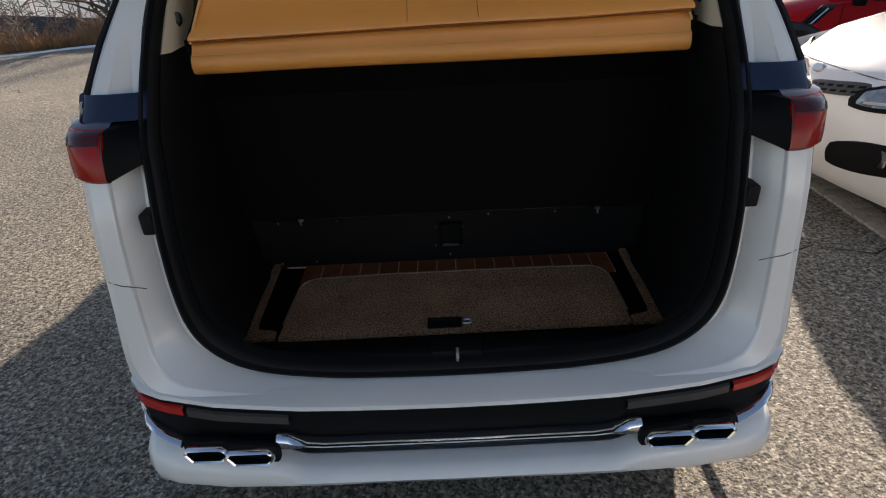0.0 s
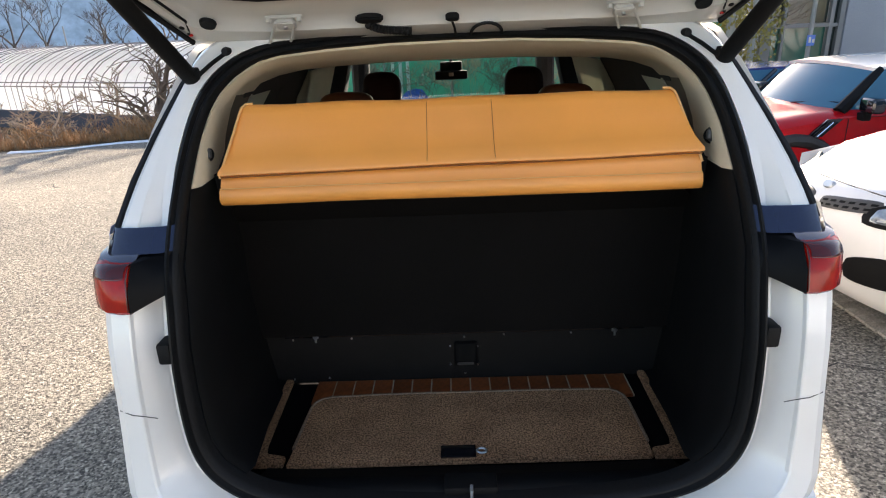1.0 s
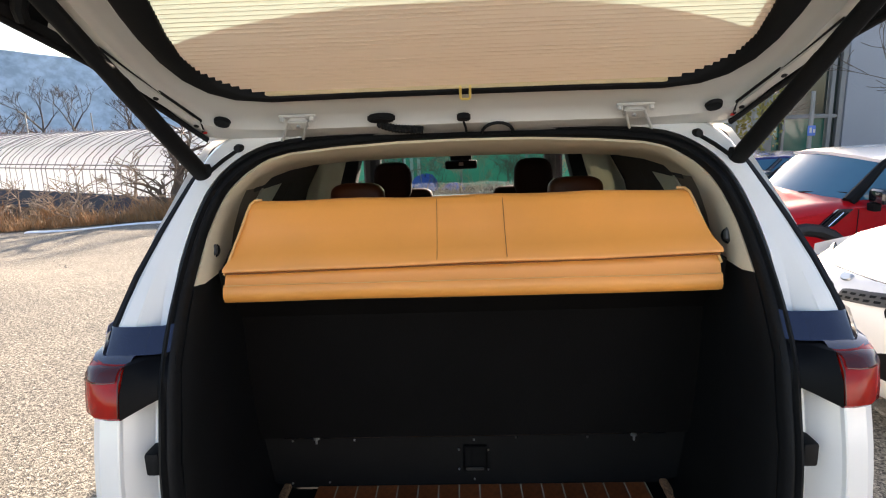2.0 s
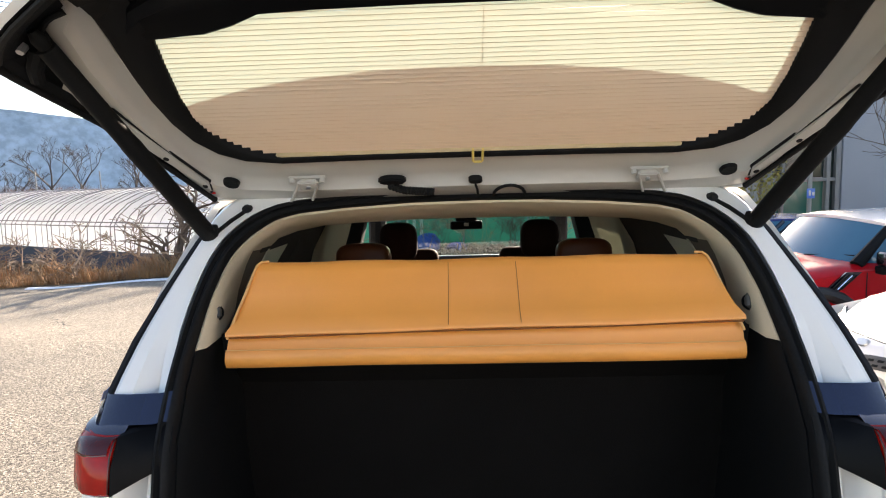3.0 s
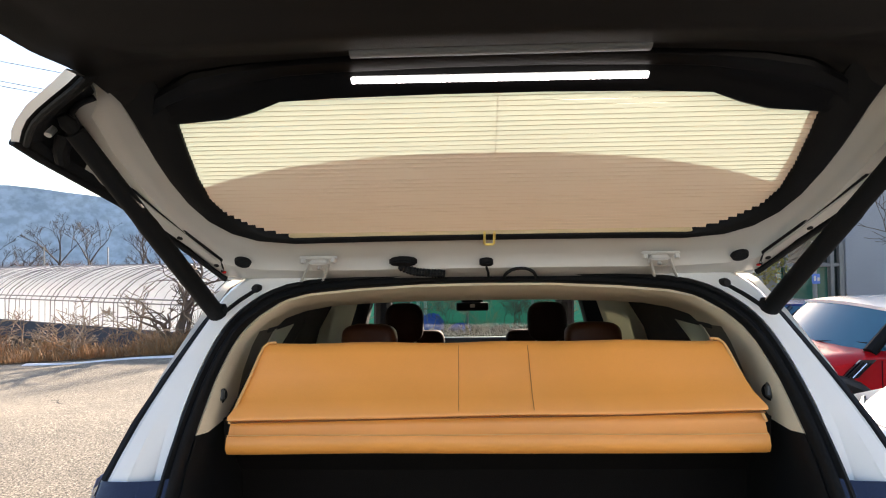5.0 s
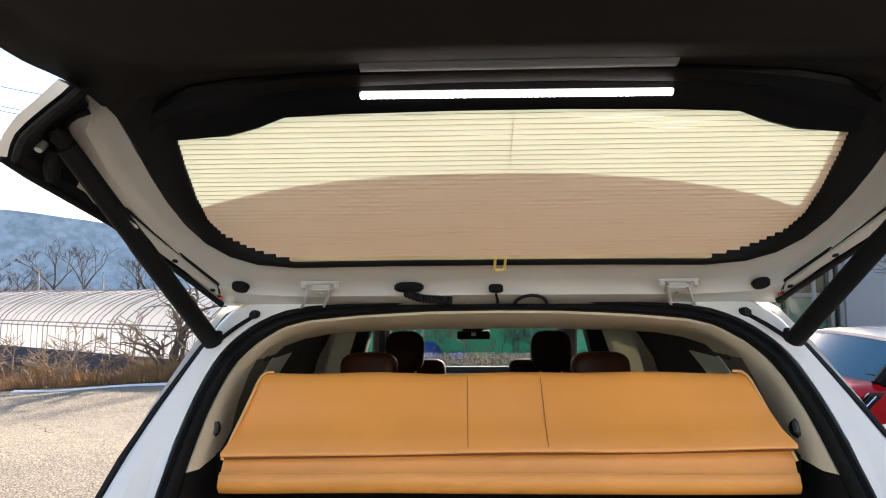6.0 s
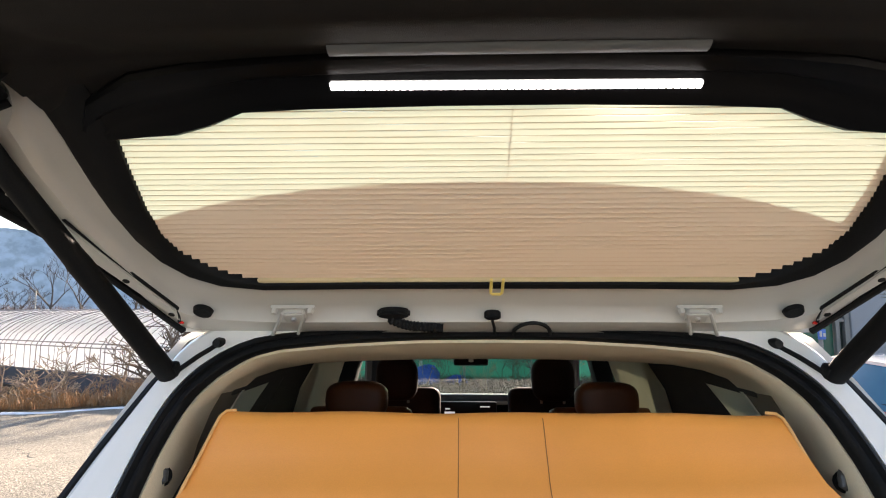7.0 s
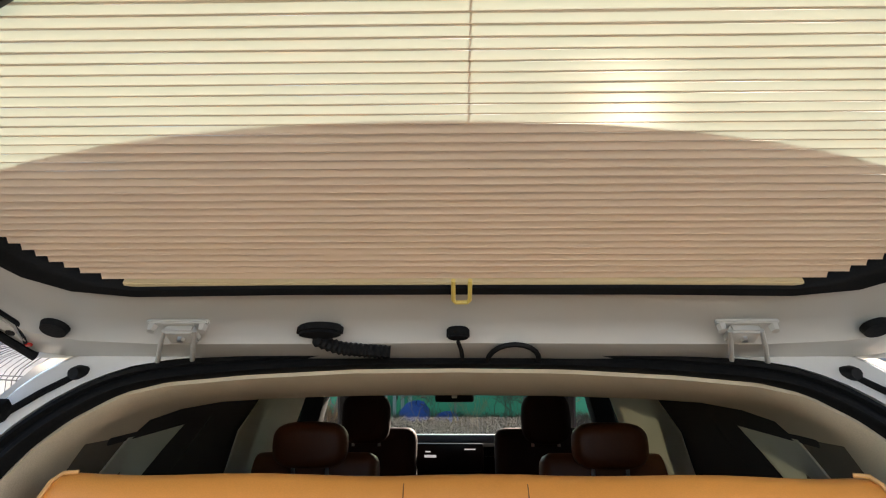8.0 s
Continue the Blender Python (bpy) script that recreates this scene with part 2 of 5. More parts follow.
def asphalt():
    """Worn asphalt: pale and dark stone chips in binder, stains and a coarse relief."""
    m = material("worn_asphalt", (0.222, 0.196, 0.154), 0.75, second=(0.166, 0.149, 0.120), scale=1.1, fine=0.45, fine_scale=42, spec=0.3)
    nt = m.node_tree
    p = nt.nodes["Principled BSDF"]
    below = p.inputs["Base Color"].links[0].from_socket
    co, v, sep, mr = nt.nodes.new("ShaderNodeTexCoord"), nt.nodes.new("ShaderNodeTexVoronoi"), nt.nodes.new("ShaderNodeSeparateColor"), nt.nodes.new("ShaderNodeValToRGB")
    v.inputs["Scale"].default_value = 105
    nt.links.new(co.outputs["Object"], v.inputs["Vector"])
    nt.links.new(v.outputs["Color"], sep.inputs[0])
    e = mr.color_ramp.elements
    e[0].position, e[0].color, e[1].position, e[1].color = 0.0, (.30, .30, .31, 1), 1.0, (1.9, 1.9, 1.9, 1)
    for at, c in ((.24, .45), (.34, .95), (.80, 1.12), (.90, 1.7)):
        k = e.new(at)
        k.color = (c, c, c, 1)
    nt.links.new(sep.outputs[0], mr.inputs["Fac"])
    mx = nt.nodes.new("ShaderNodeVectorMath")
    mx.operation = "MULTIPLY"
    nt.links.new(below, mx.inputs[0])
    nt.links.new(mr.outputs["Color"], mx.inputs[1])
    nt.links.new(mx.outputs["Vector"], p.inputs["Base Color"])
    bp, big = nt.nodes.new("ShaderNodeBump"), nt.nodes.new("ShaderNodeTexNoise")
    big.inputs["Scale"].default_value, big.inputs["Detail"].default_value = 95, 5
    nt.links.new(co.outputs["Object"], big.inputs["Vector"])
    bp.inputs["Strength"].default_value, bp.inputs["Distance"].default_value = 1.0, 0.007
    nt.links.new(big.outputs["Fac"], bp.inputs["Height"])
    nt.links.new(bp.outputs["Normal"], p.inputs["Normal"])
    return m


ASPHALT = asphalt()
EARTH = material("dry_winter_earth", (0.12, 0.088, 0.056), 1.0, spec=0.1, second=(0.06, 0.046, 0.03), scale=0.6, fine=0.4, fine_scale=20, bump=0.6)
xs = [-3000, -800, -200, -80, -40, -26] + [-20 + i for i in range(41)] + [26, 40, 80, 200, 800, 3000]
vs = [-3000, -600, -120, -40, -16] + [-9 + i * 0.5 for i in range(64)] + [24, 28, 34, 40, 46, 60, 90, 140, 220, 500, 1200, 3000]
rows = []
for v in vs:
    row = []
    for x in xs:
        y = v + (lot_edge(x) - 11.5) * ease(4, 11, v) * (1 - ease(20, 40, v))
        row.append((x, y, ground_height(x, y)))
    rows.append(row)
bm = loft(rows)
for f in bm.faces:
    c = f.calc_center_median()
    f.material_index = 0 if -26 < c.x < 26 and -40 < c.y < min(lot_edge(c.x), 30 - 21.3 * ease(-4.5, -3.0, c.x)) else 1
single("ground", bm, [ASPHALT, EARTH], "worn grey asphalt parking lot running out into dry winter fields", "ground", kind="structure")


# ---- unseen wall behind, added to bounce sunlight onto the van's rear ----
BOUNCE_GREY = material("bounce_wall_grey", (0.44, 0.46, 0.48), 0.85, vary=0.15, scale=0.5, fine=0.08, fine_scale=30, bump=0.3)
single("bounce_wall", box((12.5, -13.0, 1.6), (23, .3, 4.2), .03), BOUNCE_GREY, "long grey unseen wall, added to bounce light onto the van", "wall", kind="structure")


# ---- the van: rear surface, opening and body ----
REAR = [(0.0, -0.15), (0.35, -0.10), (0.45, -0.03), (0.98, 0.0), (1.2, 0.07), (1.3, 0.15), (1.45, 0.29), (1.64, 0.46), (1.75, 0.60), (1.84, 0.72)]


def rear(z):
    return float(np.interp(z, [a for a, b in REAR], [b for a, b in REAR]))


# right halves, bottom middle to top middle: the opening, the edge of the body, and the inner edge of the seal
OPEN = [(0, .458), (.20, .461), (.35, .466), (.50, .484), (.60, .507), (.673, .543), (.735, .605), (.765, .68), (.775, .76), (.778, .86),
        (.775, .98), (.777, 1.08), (.781, 1.19), (.787, 1.30), (.790, 1.40), (.785, 1.50), (.770, 1.58), (.750, 1.63), (.72, 1.672),
        (.67, 1.712), (.595, 1.740), (.42, 1.757), (.20, 1.766), (0, 1.768)]
EDGE = [(0, .440), (.25, .440), (.45, .442), (.65, .450), (.80, .460), (.925, .472), (.980, .53), (.975, .62), (.966, .72), (.957, .84),
        (.951, .97), (.954, 1.08), (.952, 1.19), (.924, 1.30), (.901, 1.40), (.868, 1.50), (.830, 1.60), (.810, 1.66), (.800, 1.715),
        (.755, 1.757), (.67, 1.79), (.46, 1.818), (.22, 1.832), (0, 1.836)]
SEAL_IN = [(0, .500), (.20, .502), (.34, .507), (.48, .523), (.57, .545), (.635, .58), (.692, .63), (.722, .70), (.731, .77), (.734, .86),
           (.733, .98), (.735, 1.08), (.739, 1.19), (.744, 1.30), (.748, 1.365), (.744, 1.48), (.727, 1.56), (.706, 1.605), (.67, 1.645),
           (.615, 1.685), (.545, 1.703), (.40, 1.716), (.20, 1.726), (0, 1.728)]


def whole(half):
    return half + [(-a, b) for a, b in half[-2:0:-1]]


def smooth_loop(points, times=2):
    """Corner cutting of a closed loop of 3D points."""
    pts = [Vector(p) for p in points]
    for _ in range(times):
        new_pts = []
        for a, b in zip(pts, pts[1:] + pts[:1]):
            new_pts += [a.lerp(b, 0.25), a.lerp(b, 0.75)]
        pts = new_pts
    return pts


van = thing("van", "white minivan with its tailgate wide open and steam-damp cargo bay", "van")
o_loop, e_loop, s_loop = whole(OPEN), whole(EDGE), whole(SEAL_IN)


def ring(f, dy, inward=0.0):
    """Between the opening (f = 0) and the edge (f = 1), pushed dy forward of the rear surface."""
    out = []
    for (a, b), (c, d) in zip(o_loop, e_loop):
        x, z = a + (c - a) * f, b + (d - b) * f
        low = 1 - ease(0.47, 0.66, z)
        up = ease(1.24, 1.38, z)
        push = dy + (-.006 - .004 * f - dy) * up if 0 <= f < .57 else dy
        y = rear(z) + push - low * 0.085 * f * (1 - ease(0.80, 1.0, abs(x)))
        z += low * (1 - ease(.6, .9, abs(x))) * 0.011 * (1 - ease(.33, .41, f))
        out.append((x, y, z))
    return smooth_loop(out, 1)


# rear face: seal flange, step, outer panel with a soft crease, rounded corner
rings = [ring(-0.02, 0.07), ring(0.0, 0.050), ring(0.20, 0.060), ring(0.215, 0.059), ring(0.235, 0.053), ring(0.51, 0.003), ring(0.535, -0.006), ring(0.56, -0.008),
         ring(0.82, -0.006), ring(0.93, 0.004), ring(0.985, 0.018), ring(1.0, 0.045)]
part("rear_panel", loft(rings, closed=True), WHITE, van, "white painted rear frame round the tailgate opening", angle=16)

# sides and roof, in sections along the van; faces are left out for the windows
SECTION = [(.86, .24), (.945, .34), (.975, .44), (.983, .52), (.985, .75), (.975, 1.00), (.962, 1.13), (.955, 1.24), (.945, 1.32), (.908, 1.50), (.865, 1.63),
           (.815, 1.72), (.74, 1.775), (.60, 1.808), (.35, 1.832), (0, 1.842)]
STATIONS = [0.06, 0.12, 0.80, 1.42, 1.52, 2.62, 2.74, 3.40]


def station(k):
    half = []
    for x, z in SECTION:
        if k < 2:
            y = rear(z) + STATIONS[k]
            x = x * (1 - (.028 if k == 0 else .008) * ease(.5, .65, z)) if z < 1.72 else x
        else:
            y = max(STATIONS[k], rear(z) + 0.12 + 0.05 * k)
        half.append((x, y, z))
    return half + [(-x, y, z) for x, y, z in reversed(half[:-1])]


cols = 2 * len(SECTION) - 2


def solid(i, j):
    jj = min(j, cols - 1 - j)
    return not (7 <= jj <= 9 and i in (1, 2, 4, 6))


part("body", thicken(loft([station(k) for k in range(len(STATIONS))], keep=solid), -0.02), WHITE, van, "white painted sides and roof", angle=45)
bmn = bmesh.new()
nose = []
for y, w, low, belt, top, tw in ((3.40, .985, .24, 1.06, 1.06, .90), (4.25, .98, .24, .97, .98, .80), (4.85, .94, .26, .86, .88, .70), (5.05, .84, .30, .70, .74, .60)):
    half = [(w - .04, y, low), (w, y, low + .12), (w, y, .75), (w - .02, y, belt), (tw, y, top), (0, y, top + .02)]
    nose.append(half + [(-a, b, c) for a, b, c in reversed(half[:-1])])
loft(nose, bm=bmn)
bmn.faces.new([bmn.verts.new(p) for p in nose[-1]])
part("bonnet", bmn, WHITE, van)
part("windscreen", loft([[(x, 3.40 + (1.842 - zt) * 0.2, zt) for x, zt in ((-.74, 1.76), (-.35, 1.81), (.35, 1.81), (.74, 1.76))],
                         [(x, 4.24, .99) for x in (-.90, -.42, .42, .90)]]), CLEAR, van, "clear greenish windscreen").visible_shadow = False
for sx in (-1, 1):
    part("windscreen_pillar", tube([(sx * .70, 3.36, 1.77), (sx * .83, 4.10, 0.98)], 0.075, 10), BLACK, van)
    for name, y0, y1, tint in (("quarter_window", 0, 1.42, TINT), ("sliding_door_window", 1.52, 2.62, TINT), ("front_window", 2.74, 3.40, TINT)):
        rows = []
        for x, z in ((.956, 1.235), (.946, 1.32), (.910, 1.50), (.866, 1.635)):
            a = rear(z) + 0.075 if y0 == 0 else y0
            rows.append([(sx * x * (0.978 if y0 == 0 else 1), a, z), (sx * x, a + 0.12, z), (sx * (x + .002), y1, z)])
        part(name, thicken(loft(rows), 0.005), tint, van, "dark tinted window glass")
part("headliner", thicken(loft([[(x, y, z) for x, z in ((-.80, 1.66), (-.55, 1.735), (0, 1.765), (.55, 1.735), (.80, 1.66))] for y in (.80, 2.0, 3.42)]), 0.01), HEADLINER, van)

# rubber seal: three ribs round the opening
def seal_loop(f, dy):
    return smooth_loop([(a + (c - a) * f, rear(b + (d - b) * f) + dy, b + (d - b) * f) for (a, b), (c, d) in zip(o_loop, s_loop)], 2)


prof = [(-0.06, 0.06), (-0.02, 0.012), (0.12, -0.010), (0.28, -0.012), (0.38, 0.004), (0.46, 0.006), (0.58, -0.006), (0.74, -0.004), (0.9, 0.014), (1.0, 0.05)]
part("weatherstrip", loft([seal_loop(f, dy) for f, dy in prof], closed=True), RUBBER, van, "thick black rubber door seal", angle=60)

# beige trim above, black trim below, running forward from the seal
TRIM_IN = [(0, .455), (.20, .455), (.34, .455), (.48, .455), (.58, .455), (.74, .40), (.78, .42), (.785, .56), (.787, .72), (.787, .86),
           (.785, .98), (.775, 1.08), (.770, 1.19), (.768, 1.30), (.764, 1.365), (.758, 1.47), (.744, 1.54), (.730, 1.58), (.692, 1.615),
           (.62, 1.640), (.53, 1.656), (.40, 1.664), (.20, 1.670), (0, 1.671)]
first, second, third, fourth = [], [], [], []
for (a, b), (c, d) in zip(whole(SEAL_IN), whole(TRIM_IN)):
    y0 = rear(b) + 0.035
    y3 = 0.80 if b > 1.35 else 0.80
    first.append((a * 1.004, y0, b))
    second.append((a * 0.985, y0 + 0.03, b - 0.012 * (b > 1.6)))
    third.append((a + (c - a) * .6, y0 + (y3 - y0) * .45, b + (d - b) * .6))
    fourth.append((c, y3, d))


def is_top(j):
    a, b = s_loop[j][1], s_loop[(j + 1) % len(s_loop)][1]
    return (a + b) / 2 > 1.355


def is_side(j):
    a, b = s_loop[j][1], s_loop[(j + 1) % len(s_loop)][1]
    return (a + b) / 2 < 1.60


part("rear_header_trim", thicken(loft([first, second, third, fourth], closed=True, keep=lambda i, j: is_top(j) and (i < 2 or not is_side(j))), 0.008), BEIGE, van, "beige plastic pillar and header trim", angle=60)
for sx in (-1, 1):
    part("cargo_upper_trim", thicken(loft([first, second, third, fourth], closed=True, keep=lambda i, j: i == 2 and is_top(j) and is_side(j) and sx * first[j][0] > 0), 0.008), SHADED_BEIGE, van, "beige inner trim behind the pillar, coloured darker for shade", angle=60)
for sx in (-1, 1):
    part("cargo_side_trim", thicken(loft([first, second, third, fourth], closed=True, keep=lambda i, j: not is_top(j) and sx * (first[j][0] + first[(j + 1) % len(first)][0]) > 1.24), 0.008), BLACK, van, "black plastic cargo side trim", angle=60)
for sx in (-1, 1):
    part("cabin_side_panel", box((sx * .87, 2.0, .80), (.12, 2.75, .95), .03), BLACK, van)
    part("middle_pillar", box((sx * .835, 1.47, 1.44), (.05, .16, .52), .02, (0, sx * -14, 0)), BLACK, van)
    part("door_pillar", box((sx * .775, 2.74, 1.44), (.11, .14, .52), .02, (0, sx * -14, 0)), BLACK, van)
    part("roof_side_rail", box((sx * .79, 2.0, 1.655), (.09, 2.6, .07), .02), BLACK, van)
part("cabin_floor", box((0, 2.05, .36), (1.88, 3.9, .04)), BLACK, van)
part("cargo_floor", box((0, .43, .362), (1.80, .84, .03)), BLACK, van)
for sx in (-1, 1):
    part("cargo_side_wall", box((sx * .845, .47, .74), (.03, .74, .74), .005), BLACK, van)
part("dashboard", box((0, 3.72, 1.00), (1.60, .55, .24), .06), material("dull_black_dash", (.012, .012, .012), 1.0, spec=0, vary=.3, scale=8), van, "dull black dashboard")
# the blue-grey colour stands for sky mirrored on the dashboard top
part("dashboard_top", box((0, 3.50, 1.175), (1.45, .16, .05), .015, (-6, 0, 0), segments=3), material("sky_sheen_dash_top", (.13, .17, .22), .3), van, "top edge of the dashboard, sky sheen put into its colour")

# lower bumper
def bumper_y(x):
    return float(np.interp(abs(x), [0, .45, .70, .86, .93, .965, .985, .995], [-.135, -.132, -.118, -.092, -.066, -.032, .05, .40]))


def corner_lift(x):
    return .055 * (abs(x) / .97) ** 2.4


bx = [-.995, -.985, -.965, -.93, -.86, -.78, -.70, -.60, -.45, -.3, -.15, 0, .15, .3, .45, .60, .70, .78, .86, .93, .965, .985, .995]


lip_x = sorted(bx + [-.56, -.53, -.50, -.47, .47, .50, .53, .56])


def band(rows):
    """Rows of (height, push back, height gained towards the corners)."""
    return loft([[(x, bumper_y(x) - out, z + lift * corner_lift(x)) for x in bx] for z, out, lift in rows])


part("bumper_top", band([(.458, -.10, .8), (.449, -.02, .9), (.442, 0, 1), (.430, .003, 1), (.420, -.006, 1)]), WHITE, van, angle=50)
part("bumper_panel", band([(.422, -.010, 1), (.40, -.010, 1), (.345, -.016, .6), (.30, -.026, 0), (.25, -.03, -.3)]), BLACK, van, "black textured bumper panel", angle=50)
part("bumper_lip", loft([[(x, bumper_y(x) - out, z + lift * corner_lift(x) - drop * (1 - ease(.46, .56, abs(x)))) for x in lip_x] for z, out, lift, drop in
     ((.266, -.03, .3, .036), (.260, .010, .3, .034), (.244, .040, .2, .026), (.205, .055, 0, .006), (.182, .046, -.3, 0), (.172, .0, -.4, 0), (.19, -.2, 0, 0))]), WHITE, van, "white lower bumper lip", angle=50)
cs = [-.535, -.528, -.50, -.47, -.45, -.40, -.3, -.15, 0, .15, .3, .40, .45, .47, .50, .528, .535]
chrome = loft([[(x, bumper_y(x) - out - .006 * ease(.45, .47, abs(x)), z + .010 * ease(.40, .50, abs(x)) + grow * ease(.45, .50, abs(x))) for x in cs] for z, out, grow in ((.319, -.012, .020), (.316, .006, .020), (.311, .018, .010), (.304, .016, -.006), (.301, -.01, -.008))])
part("chrome_strip", chrome, CHROME, van, "chrome strip along the bumper", angle=50)
for sx in (-1, 1):
    cx = (.835, .87, .91, .945, .972, .984)
    part("chrome_corner", loft([[(sx * x, bumper_y(x) - out, z + (x - .835) * .46) for x in cx] for z, out in ((.312, -.01), (.309, .008), (.298, .020), (.290, .016), (.286, -.01))]), CHROME, van, "chrome corner strip", angle=50)
    part("reflector", loft([[(sx * x, bumper_y(x) - out, z + corner_lift(x)) for x in (.80, .84, .88, .92, .95, .968)] for z, out in ((.406, -.012), (.402, .004), (.380, .004), (.376, -.012))]), RED_REFLECTOR, van, "red bumper reflector")
    part("bumper_vent", loft([[(sx * x, bumper_y(x) - out, z + corner_lift(x)) for x in (.49, .56, .63, .70, .79)] for z, out in ((.404, -.014), (.400, .0), (.374, .0), (.370, -.014))]), INSERT, van, "dark grey bumper insert")
    for cx, w, dz in ((.738, .125, .008), (.608, .14, 0.0)):
        y = bumper_y(cx) - .035
        tip = [(-.5, .016), (-.38, .030), (.40, .030), (.5, .014), (.36, -.020), (-.38, -.021), (-.5, -.004)]
        outer = [(sx * (cx + a * w), y + .01, .302 + b + dz) for a, b in tip]
        mid = [(sx * (cx + a * w), y - .024, .302 + b + dz) for a, b in tip]
        inner = [(sx * (cx + a * w * .87), y - .0235, .302 + b * .76 + dz) for a, b in tip]
        deep = [(sx * (cx + a * w * .84), y + .05, .302 + b * .7 + dz) for a, b in tip]
        swell = [(sx * (cx + a * w * 1.03), y - .012, .302 + b * 1.06 + dz) for a, b in tip]
        lip = [(sx * (cx + a * w * .94), y - .0275, .302 + b * .89 + dz) for a, b in tip]
        part("exhaust_tip", loft([outer, swell, mid, lip, inner], closed=True), CHROME, van, "angular chrome exhaust trim", angle=40)
        bmx = loft([inner, deep], closed=True)
        bmx.faces.new([bmx.verts.new(p) for p in deep])
        part("exhaust_mouth", bmx, BLACK, van)
    part("exhaust_surround", box((sx * .675, bumper_y(.675) - .012, .304), (.30, .03, .066), .012, (0, 0, sx * 9)), BLACK, van)

    # tail lamp: black housing on the shut face, red lens wrapping the corner
    lamp = part("tail_lamp", loft([[(sx * x, rear(z) + dy, z) for x, z, dy in row] for row in (
        [(.744, 1.146, .012), (.80, 1.124, -.010), (.8475, 1.106, -.048), (.850, 1.106, .02)],
        [(.744, 1.18, .010), (.80, 1.178, -.016), (.8475, 1.165, -.055), (.850, 1.166, .02)],
        [(.746, 1.225, .010), (.80, 1.228, -.012), (.8475, 1.224, -.046), (.850, 1.226, .02)],
        [(.748, 1.238, .012), (.80, 1.238, .005), (.840, 1.238, .02), (.850, 1.238, .06)])]), SATIN, van, "tail lamp with black housing and red lens")
    lens_rows = []
    for z, grow in ((1.103, -.012), (1.112, -.001), (1.14, .003), (1.19, .006), (1.216, .002), (1.226, -.012)):
        lens_rows.append([(sx * (x + grow * gx), y + rear(z) - grow * gy, z + dz) for x, y, dz, gx, gy in (
            (.849, -.040, 0, 0, 1), (.850, -.051, 0, .2, 1), (.880, -.054, .001, .3, 1), (.91, -.048, .002, .4, 1), (.945, -.022, .005, .8, .7), (.962, .02, .008, 1, .3), (.972, .09, .012, 1, 0), (.984, .24, .02, 1, 0), (.986, .42, .03, 1, 0))])
    part("lens", loft(lens_rows), RED_LENS, lamp, "deep red lamp lens", angle=50)
    WRAP = ((.853, -.0535), (.88, -.0585), (.91, -.0525), (.945, -.0275), (.9635, .0175), (.974, .09))
    part("lens_bar", loft([[(sx * (x + .004), y + rear(z) - .004, z + .10 * max(0, y)) for x, y in WRAP] for z in (1.1945, 1.197)]), DARK_RED, lamp, "thin dark line across the lens")
    part("upper_band", loft([[(sx * (x + g), y + rear(z) - g, z + .10 * max(0, y)) for x, y in WRAP] for z, g in ((1.198, .0035), (1.210, .004), (1.221, .001), (1.226, -.008))]), DARK_RED, lamp, "dark upper band of the lens")
    part("lens_rim", tube([(sx * .8505, rear(z) - d, z) for z, d in ((1.106, .036), (1.114, .051), (1.14, .0545), (1.19, .057), (1.214, .053), (1.224, .040))], .0022, 6), DARK_RED, lamp)
    part("lamp_cap", loft([[(sx * x, rear(1.23) + dy, z) for x, dy, z in row] for row in (
        [(.842, -.044, 1.222), (.88, -.048, 1.224), (.91, -.04, 1.226), (.945, -.018, 1.230), (.962, .02, 1.233), (.972, .09, 1.238)],
        [(.842, -.01, 1.238), (.87, -.006, 1.239), (.90, 0, 1.240), (.93, .02, 1.242), (.945, .05, 1.243), (.95, .10, 1.245)],
        [(.750, .018, 1.243), (.83, .03, 1.243), (.88, .045, 1.243), (.92, .055, 1.244), (.935, .07, 1.245), (.94, .11, 1.247)])]), SKY_GLOSS, lamp, "gloss black top of the lamp, sky blue in its colour")
    # gloss band on the pillar above the lamp, protective tape beside it
    part("pillar_garnish", loft([[(sx * x, rear(z) + dy, z) for x, dy in ((.750, .010), (.79, -.012), (.86, -.018), (.912, -.014), (.924, -.004))] for z in (1.236, 1.265, 1.295)]), SKY_GLOSS, van, "gloss black band on the pillar, sky blue in its colour")
    part("tape", loft([[(sx * x, rear(z) + dy, z) for x, dy in ((.934, -.006), (.944, .012), (.951, .05))] for z in (1.272, 1.292)]), TAPE_BLUE if sx < 0 else FRAME_WHITE, van, "scrap of protective tape")
    part("pillar_step", loft([[(sx * x, rear(z) + dy, z) for x, dy in ((.930, -.008), (.942, .010), (.950, .05))] for z in (1.240, 1.271)]), WHITE, van)
    part("quarter_glass_edge", loft([[(sx * (float(np.interp(z, [1.29, 1.40, 1.50, 1.57, 1.63, 1.72], [.913, .894, .861, .833, .808, .772])) + dx * (1 if z < 1.66 else .6)), rear(z) + dy, z) for dx, dy in ((-.010, .03), (-.003, .002), (.004, -.003), (.016, .000), (.023, .02), (.022, .10))] for z in (1.265, 1.30, 1.35, 1.40, 1.45, 1.50, 1.54, 1.58, 1.61, 1.635, 1.655)]), RUBBER, van, "black edge of the quarter window")
    part("bumper_gap", tube([(sx * x, rear(z) + dy, z) for x, z, dy in ((.835, .800, -.008), (.86, .806, -.0095), (.90, .812, -.0095), (.935, .822, -.003), (.952, .83, .030), (.985, .835, .30))], .0013, 5), INSERT, van)
    part("rubber_stop", box((sx * .793, .034, .98), (.036, .062, .060), .008), RUBBER, van, "black rubber bump stop")
    hx, hy = (.012, -.010) if sx < 0 else (.006, -.005)
